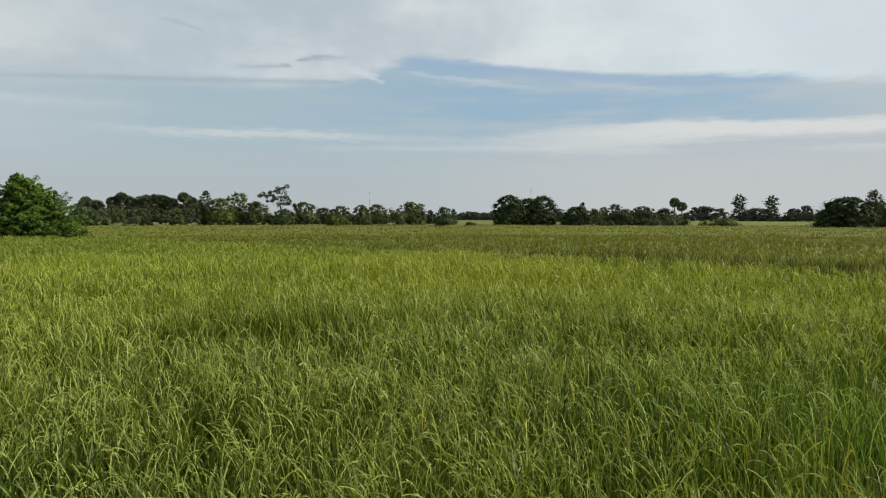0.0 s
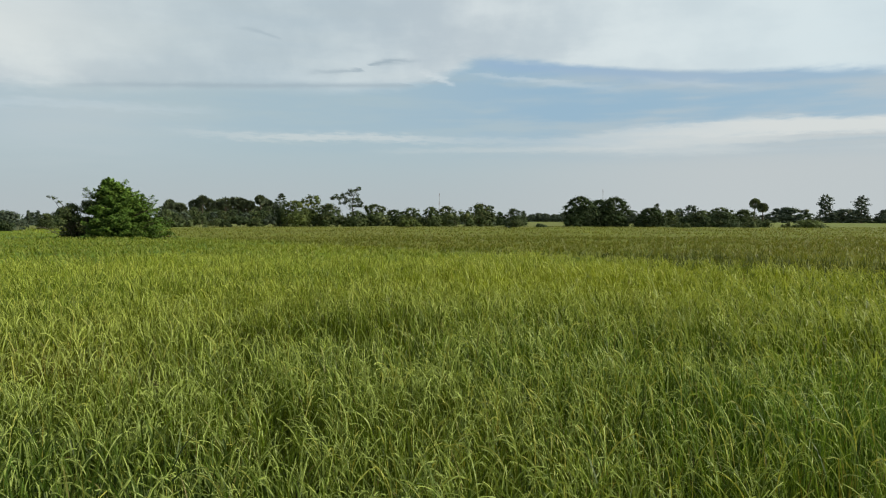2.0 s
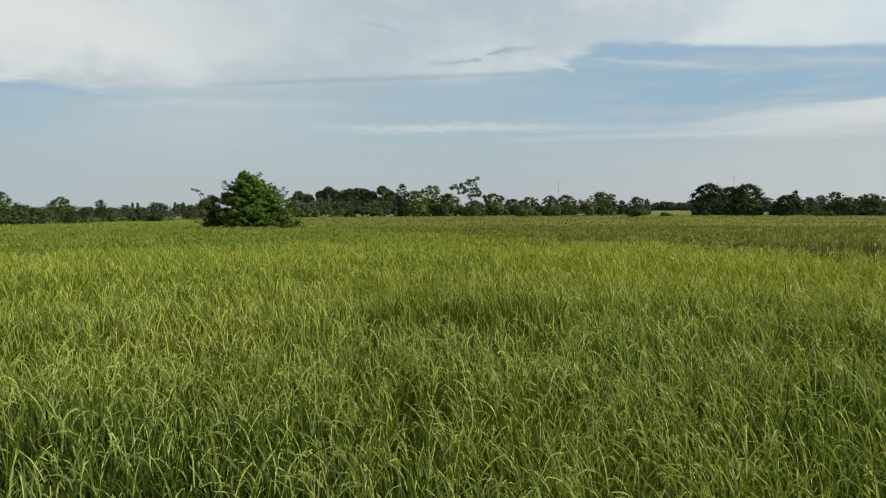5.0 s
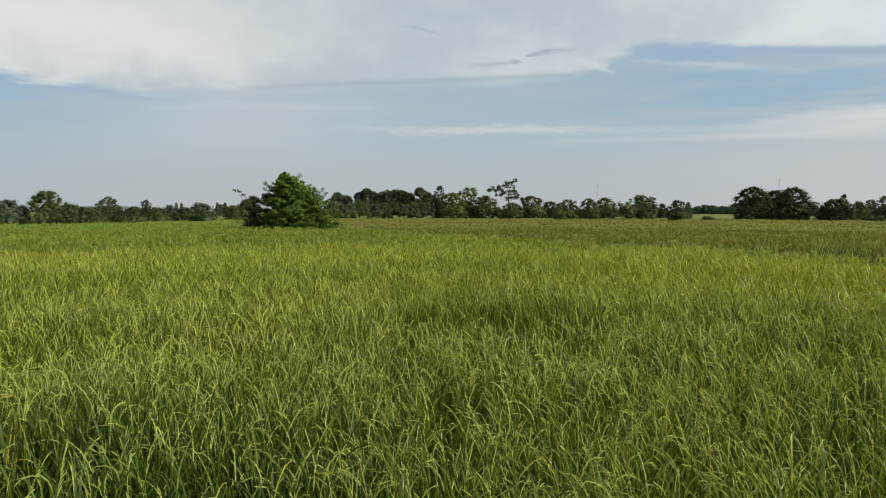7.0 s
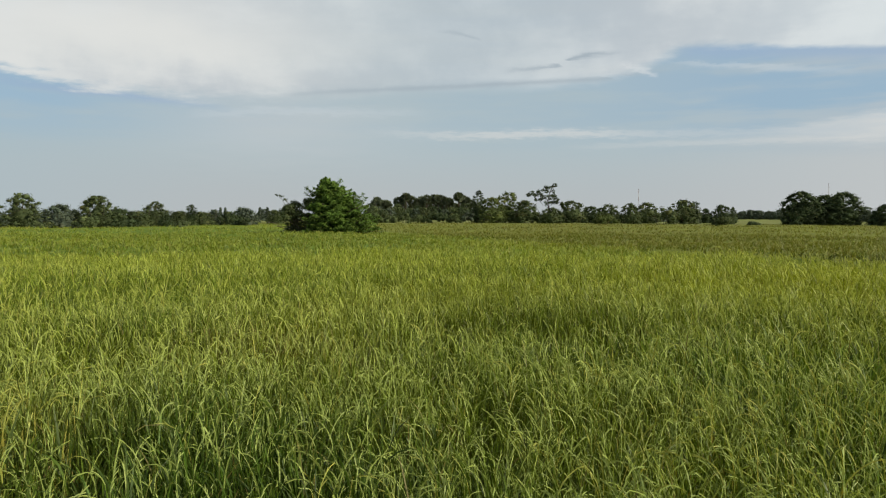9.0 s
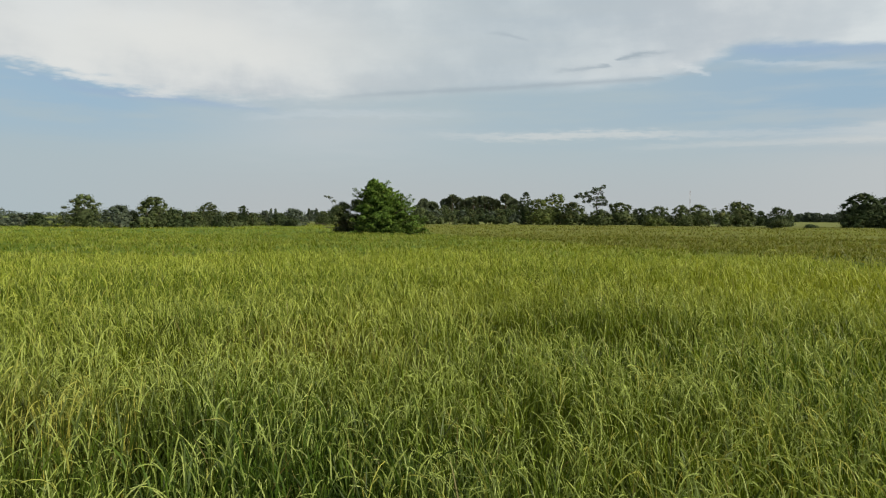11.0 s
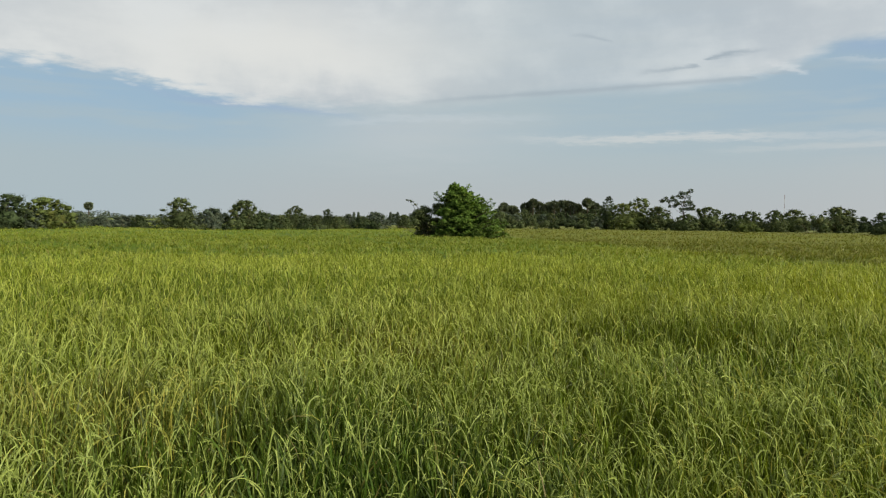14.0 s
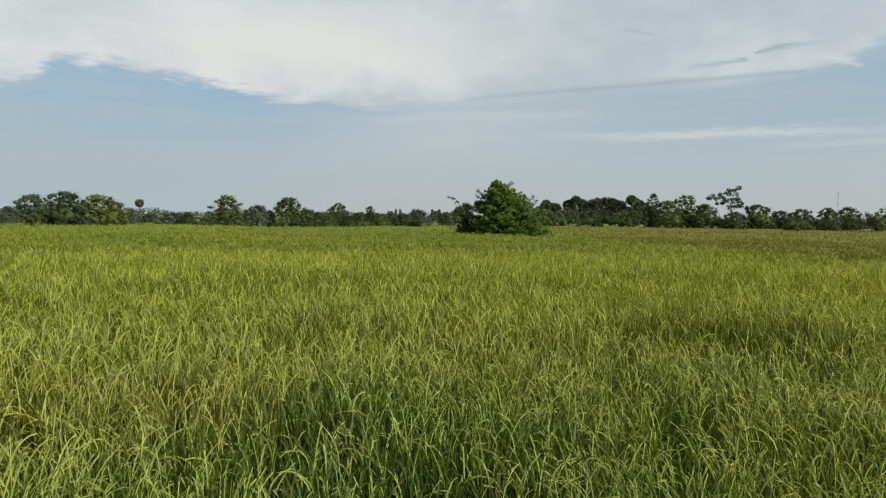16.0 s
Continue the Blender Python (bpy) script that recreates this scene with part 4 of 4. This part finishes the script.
def side_shrub():
    """The darker shrub that leans out beside the bush, with a bare bough low down."""
    rng = tree_rng()
    x, y = -33.6, 48.2
    ob = tree_base("bund_shrub", x, y, "dark green shrub beside the big bush, with a bare bough", "shrub")
    side, depth = Vector((y, -x, 0)).normalized(), Vector((x, y, 0)).normalized()
    place = lambda u, v, z: side * u + depth * v + Vector((0, 0, z))
    lobes, parts = [], []
    for k in range(80):
        z = rng.uniform(0.7, 3.6)
        half = np.interp(z, (0.5, 1.5, 2.6, 3.6), (1.0, 1.8, 2.0, 1.2))
        p = place(rng.uniform(-half, half) + 0.2, rng.uniform(-1, 1) * half * 0.7, z)
        r = rng.uniform(0.36, 0.6)
        lobes.append((p.x, p.y, p.z, r, r * 0.55))
        parts.append(limb((0, 0, 0.2), p, 0.035, rng))
    for u2, z2 in ((-2.1, 4.0), (-1.8, 3.9), (-1.5, 3.6)):
        parts.append(limb(place(-0.8, 0, 2.6), place(u2, 0, z2), 0.025, rng))
        p = place(u2, 0, z2)
        lobes.append((p.x, p.y, p.z, 0.2, 0.1))
    bare = [limb(place(0.6, 0, 0.3), place(-1.4, -0.5, 1.42), 0.07, rng), limb(place(-1.3, -0.5, 1.38), place(-3.0, -0.6, 1.75), 0.045, rng), limb(place(-0.9, -0.4, 1.3), place(-2.5, -0.4, 1.35), 0.04, rng), limb(place(-1.8, -0.55, 1.45), place(-2.4, -0.7, 1.9), 0.025, rng)]
    smooth(link_mesh("bare_bough", *join(bare), PALE_BARK, ob))
    parts.append(limb((0, 0, -0.1), place(0, 0, 1.0), 0.09, rng))
    v, f = join(parts)
    smooth(link_mesh("stem", v, f, BARK, ob))
    c, d = on_lobes(lobes, 11000, rng, 0.25)
    v, f = leaf_faces(c, d, 0.1, rng, 0.5, 0.5)
    link_mesh("crown", v, f, TONES["mid"], ob)


field_bush()
side_shrub()
far_woods()
radio_mast(-117.6, 892.3, 37.6, "slender red and white radio mast far behind the trees")
radio_mast(92.1, 895.3, 41.4, "slender red and white radio mast far behind the trees")

# the tree line, from the palm grove round to both ends
grove = np.random.default_rng(21)
for way, far, tall in [(21.0 + 0.41 * k, 288, 11.3) for k in range(16)] + [(21.3 + 0.48 * k, 301, 8.6) for k in range(13)] + [(27.9 + 0.42 * k, 286, 10.0) for k in range(4)]:
    way, far = radians(way + grove.normal(0, 0.09)), far + grove.normal(0, 2.0)
    sugar_palm(-far * math.sin(way), far * math.cos(way), tall - 0.3 + grove.normal(0, 0.85), grove.uniform(3.4, 4.6))
shrub(-62.0, 114.8, 3.6, 5.7)
shrub(-58.4, 116.7, 3.2, 3.3)
shrub(-56.6, 117.6, 3.0, 2.9)
shrub(-54.8, 118.4, 2.8, 2.2, 'dark')
shrub(-52.1, 119.7, 3.3, 2.6, 'dark')
shrub(-49.9, 120.6, 3.1, 3.0)
shrub(-47.4, 121.6, 3.4, 2.4, 'grey')
broad_tree(-48.2, 128.7, 7.4, 3.0, 'dark')
broad_tree(-44.4, 127.3, 5.9, 4.9, 'light')
broad_tree(-43.6, 132.2, 7.0, 6.1, 'light')
broad_tree(-39.1, 130.0, 5.3, 6.0)
broad_tree(-33.7, 129.7, 3.9, 4.3)
broad_tree(-30.9, 135.7, 5.4, 5.8)
broad_tree(-29.6, 149.3, 4.4, 4.9, 'dark')
broad_tree(-24.0, 137.1, 4.6, 4.8)
broad_tree(-19.5, 136.1, 4.9, 3.8)
broad_tree(-18.0, 146.8, 5.1, 5.3)
broad_tree(-9.7, 135.4, 5.4, 5.6)
broad_tree(-8.8, 147.6, 5.4, 2.7, 'grey')
broad_tree(-7.1, 165.1, 4.2, 2.4, 'dark')
broad_tree(-2.8, 130.5, 4.3, 3.9, 'dark')
broad_tree(-1.5, 165.3, 4.5, 1.6, 'dark')
broad_tree(34.2, 237.6, 5.5, 5.1, 'grey')
broad_tree(24.1, 137.1, 5.4, 2.0)
broad_tree(27.2, 141.0, 4.1, 4.2)
broad_tree(52.8, 254.6, 6.4, 4.6, 'grey')
broad_tree(53.1, 234.1, 7.0, 6.5, 'grey')
broad_tree(39.0, 160.6, 4.3, 5.3)
broad_tree(51.8, 193.2, 5.6, 8.2)
broad_tree(41.2, 142.0, 4.2, 5.3)
broad_tree(104.8, 302.4, 7.2, 18.7, 'grey')
broad_tree(132.5, 313.1, 6.6, 15.3, 'grey')
broad_tree(142.1, 297.9, 6.4, 6.8, 'grey')
broad_tree(142.6, 286.5, 7.2, 10.2, 'grey')
broad_tree(64.6, 108.4, 6.7, 3.3, 'dark')
broad_tree(65.3, 104.9, 6.1, 5.1)
broad_tree(-115.4, 210.4, 5.5, 6.5, 'grey')
broad_tree(-110.5, 213.0, 5.2, 6.2)
broad_tree(-105.5, 215.6, 4.9, 5.7)
broad_tree(-100.0, 218.2, 4.6, 5.2, 'grey')
broad_tree(-92.9, 221.3, 5.3, 5.9)
broad_tree(-88.6, 223.0, 5.0, 5.3)
broad_tree(-137.0, 243.0, 7.2, 5.4, 'dark')
broad_tree(-128.5, 251.0, 7.0, 5.0)
broad_tree(-120.0, 252.0, 6.4, 4.2, 'dark')
broad_tree(-104.0, 262.0, 7.6, 5.2, 'dark')
broad_tree(-98.5, 266.0, 7.0, 4.6)
broad_tree(-113.3, 202.5, 5.2, 5.7)
broad_tree(-110.8, 203.8, 4.3, 5.8, 'dark')
broad_tree(-108.2, 205.2, 4.6, 5.8, 'grey')
broad_tree(-105.6, 206.6, 5.0, 5.8)
broad_tree(-103.0, 207.9, 4.2, 5.9, 'dark')
broad_tree(-100.3, 209.2, 4.6, 5.9, 'grey')
broad_tree(-97.6, 210.5, 5.0, 6.0)
broad_tree(-94.8, 211.8, 5.4, 6.0, 'dark')
broad_tree(-91.9, 213.0, 4.4, 6.0, 'grey')
broad_tree(-89.0, 214.2, 4.9, 6.1)
broad_tree(-86.1, 215.4, 5.2, 6.1, 'dark')
broad_tree(-83.1, 216.6, 4.3, 6.1, 'grey')
tall_tree(-36.2, 134.4, 8.9, 5.8, 'dark')
dome_tree(9.4, 128.4, 6.5, 6.5, 'dark')
dome_tree(14.9, 129.6, 6.4, 6.8, 'dark')
dome_tree(12.5, 131.6, 6.0, 4.8)
dome_tree(21.6, 128.7, 4.4, 5.3, 'dark')
dome_tree(55.7, 101.4, 5.3, 7.6, 'dark')
dome_tree(28.4, 123.8, 3.3, 5.1, 'dark')
dome_tree(33.1, 124.4, 3.6, 5.7, 'dark')
fir_tree(123.0, 306.2, 13.2, 9.0, 'grey')
fir_tree(134.8, 301.2, 12.5, 8.3, 'grey')
sugar_palm(79.8, 257.9, 10.0, 3.6)
sugar_palm(82.2, 257.2, 8.5, 3.6)
shrub(-22.4, 125.0, 3.1, 4.5, 'light')
shrub(-12.9, 126.4, 4.4, 5.4)
shrub(1.9, 121.8, 1.8, 2.8, 'dark')
shrub(25.1, 121.0, 2.1, 5.5)
shrub(31.7, 123.0, 2.9, 7.0, 'dark')
shrub(37.4, 119.6, 2.7, 5.9)
shrub(46.7, 121.9, 2.7, 6.4, 'light')
shrub(43.1, 121.3, 2.0, 4.0, 'light')
shrub(-2.2, 121.8, 2.9, 3.4)
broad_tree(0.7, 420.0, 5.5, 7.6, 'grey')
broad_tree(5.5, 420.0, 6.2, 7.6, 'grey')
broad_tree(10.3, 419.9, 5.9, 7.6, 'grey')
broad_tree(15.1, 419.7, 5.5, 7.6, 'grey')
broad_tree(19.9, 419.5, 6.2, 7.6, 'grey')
broad_tree(-82.2, 30.1, 2.8, 1.9, 'grey')
broad_tree(-159.0, 60.8, 2.8, 3.1, 'grey')
broad_tree(-92.8, 37.4, 4.3, 5.1, 'grey')
broad_tree(-78.1, 34.3, 4.4, 4.5, 'dark')
broad_tree(-77.4, 35.9, 2.9, 2.9, 'grey')
broad_tree(-77.8, 38.4, 4.2, 5.0, 'light')
broad_tree(-79.0, 40.9, 2.9, 1.5)
broad_tree(-98.0, 52.5, 2.8, 3.4, 'grey')
broad_tree(-96.6, 55.1, 2.3, 3.1, 'grey')
broad_tree(-85.7, 51.7, 2.4, 4.5, 'grey')
broad_tree(-82.8, 52.2, 2.5, 2.2, 'dark')
broad_tree(-98.3, 66.3, 2.2, 2.9, 'grey')
broad_tree(-74.0, 52.1, 4.6, 4.5)
broad_tree(-69.5, 53.2, 3.4, 4.0, 'grey')
broad_tree(-67.1, 56.1, 4.4, 4.2)
broad_tree(-65.6, 57.9, 3.0, 4.2, 'dark')
broad_tree(-65.4, 60.2, 2.7, 2.7)
broad_tree(-69.6, 66.6, 4.0, 3.1)
broad_tree(-64.3, 63.6, 2.4, 1.9, 'dark')
broad_tree(-69.8, 71.6, 2.8, 2.7)
broad_tree(-66.2, 69.9, 3.7, 1.6, 'dark')
broad_tree(-65.3, 70.8, 2.7, 3.2)
broad_tree(-66.6, 74.6, 3.1, 1.8, 'grey')
broad_tree(-62.6, 73.2, 2.7, 3.0, 'dark')
broad_tree(-63.8, 77.0, 3.3, 4.1, 'grey')
broad_tree(-123.1, 157.8, 4.0, 5.3, 'grey')
broad_tree(-71.5, 94.5, 3.2, 2.7)
broad_tree(-111.6, 153.9, 4.4, 4.7, 'grey')
fir_tree(-125.5, 142.8, 4.3, 1.1, 'grey')
fir_tree(-124.6, 143.6, 4.3, 1.1, 'grey')
fir_tree(-117.8, 149.2, 4.4, 1.1, 'grey')
fir_tree(-116.2, 150.5, 4.4, 1.1, 'grey')
sugar_palm(-227.9, 125.5, 7.2, 2.9)
shrub(-77.8, 31.0, 2.4, 1.7, 'light')
shrub(-75.5, 32.7, 2.3, 2.6, 'dark')
shrub(-62.0, 49.3, 1.7, 1.3, 'dark')
shrub(-64.7, 53.2, 2.1, 1.7)
shrub(-76.8, 46.7, 1.3, 0.7, 'dark')
shrub(-68.7, 50.5, 1.9, 3.4)
shrub(-80.9, 42.5, 1.7, 4.1, 'dark')
shrub(-79.9, 51.8, 1.6, 5.2)
shrub(-65.3, 66.0, 2.0, 6.1)
shrub(-58.4, 70.2, 2.3, 2.2, 'dark')
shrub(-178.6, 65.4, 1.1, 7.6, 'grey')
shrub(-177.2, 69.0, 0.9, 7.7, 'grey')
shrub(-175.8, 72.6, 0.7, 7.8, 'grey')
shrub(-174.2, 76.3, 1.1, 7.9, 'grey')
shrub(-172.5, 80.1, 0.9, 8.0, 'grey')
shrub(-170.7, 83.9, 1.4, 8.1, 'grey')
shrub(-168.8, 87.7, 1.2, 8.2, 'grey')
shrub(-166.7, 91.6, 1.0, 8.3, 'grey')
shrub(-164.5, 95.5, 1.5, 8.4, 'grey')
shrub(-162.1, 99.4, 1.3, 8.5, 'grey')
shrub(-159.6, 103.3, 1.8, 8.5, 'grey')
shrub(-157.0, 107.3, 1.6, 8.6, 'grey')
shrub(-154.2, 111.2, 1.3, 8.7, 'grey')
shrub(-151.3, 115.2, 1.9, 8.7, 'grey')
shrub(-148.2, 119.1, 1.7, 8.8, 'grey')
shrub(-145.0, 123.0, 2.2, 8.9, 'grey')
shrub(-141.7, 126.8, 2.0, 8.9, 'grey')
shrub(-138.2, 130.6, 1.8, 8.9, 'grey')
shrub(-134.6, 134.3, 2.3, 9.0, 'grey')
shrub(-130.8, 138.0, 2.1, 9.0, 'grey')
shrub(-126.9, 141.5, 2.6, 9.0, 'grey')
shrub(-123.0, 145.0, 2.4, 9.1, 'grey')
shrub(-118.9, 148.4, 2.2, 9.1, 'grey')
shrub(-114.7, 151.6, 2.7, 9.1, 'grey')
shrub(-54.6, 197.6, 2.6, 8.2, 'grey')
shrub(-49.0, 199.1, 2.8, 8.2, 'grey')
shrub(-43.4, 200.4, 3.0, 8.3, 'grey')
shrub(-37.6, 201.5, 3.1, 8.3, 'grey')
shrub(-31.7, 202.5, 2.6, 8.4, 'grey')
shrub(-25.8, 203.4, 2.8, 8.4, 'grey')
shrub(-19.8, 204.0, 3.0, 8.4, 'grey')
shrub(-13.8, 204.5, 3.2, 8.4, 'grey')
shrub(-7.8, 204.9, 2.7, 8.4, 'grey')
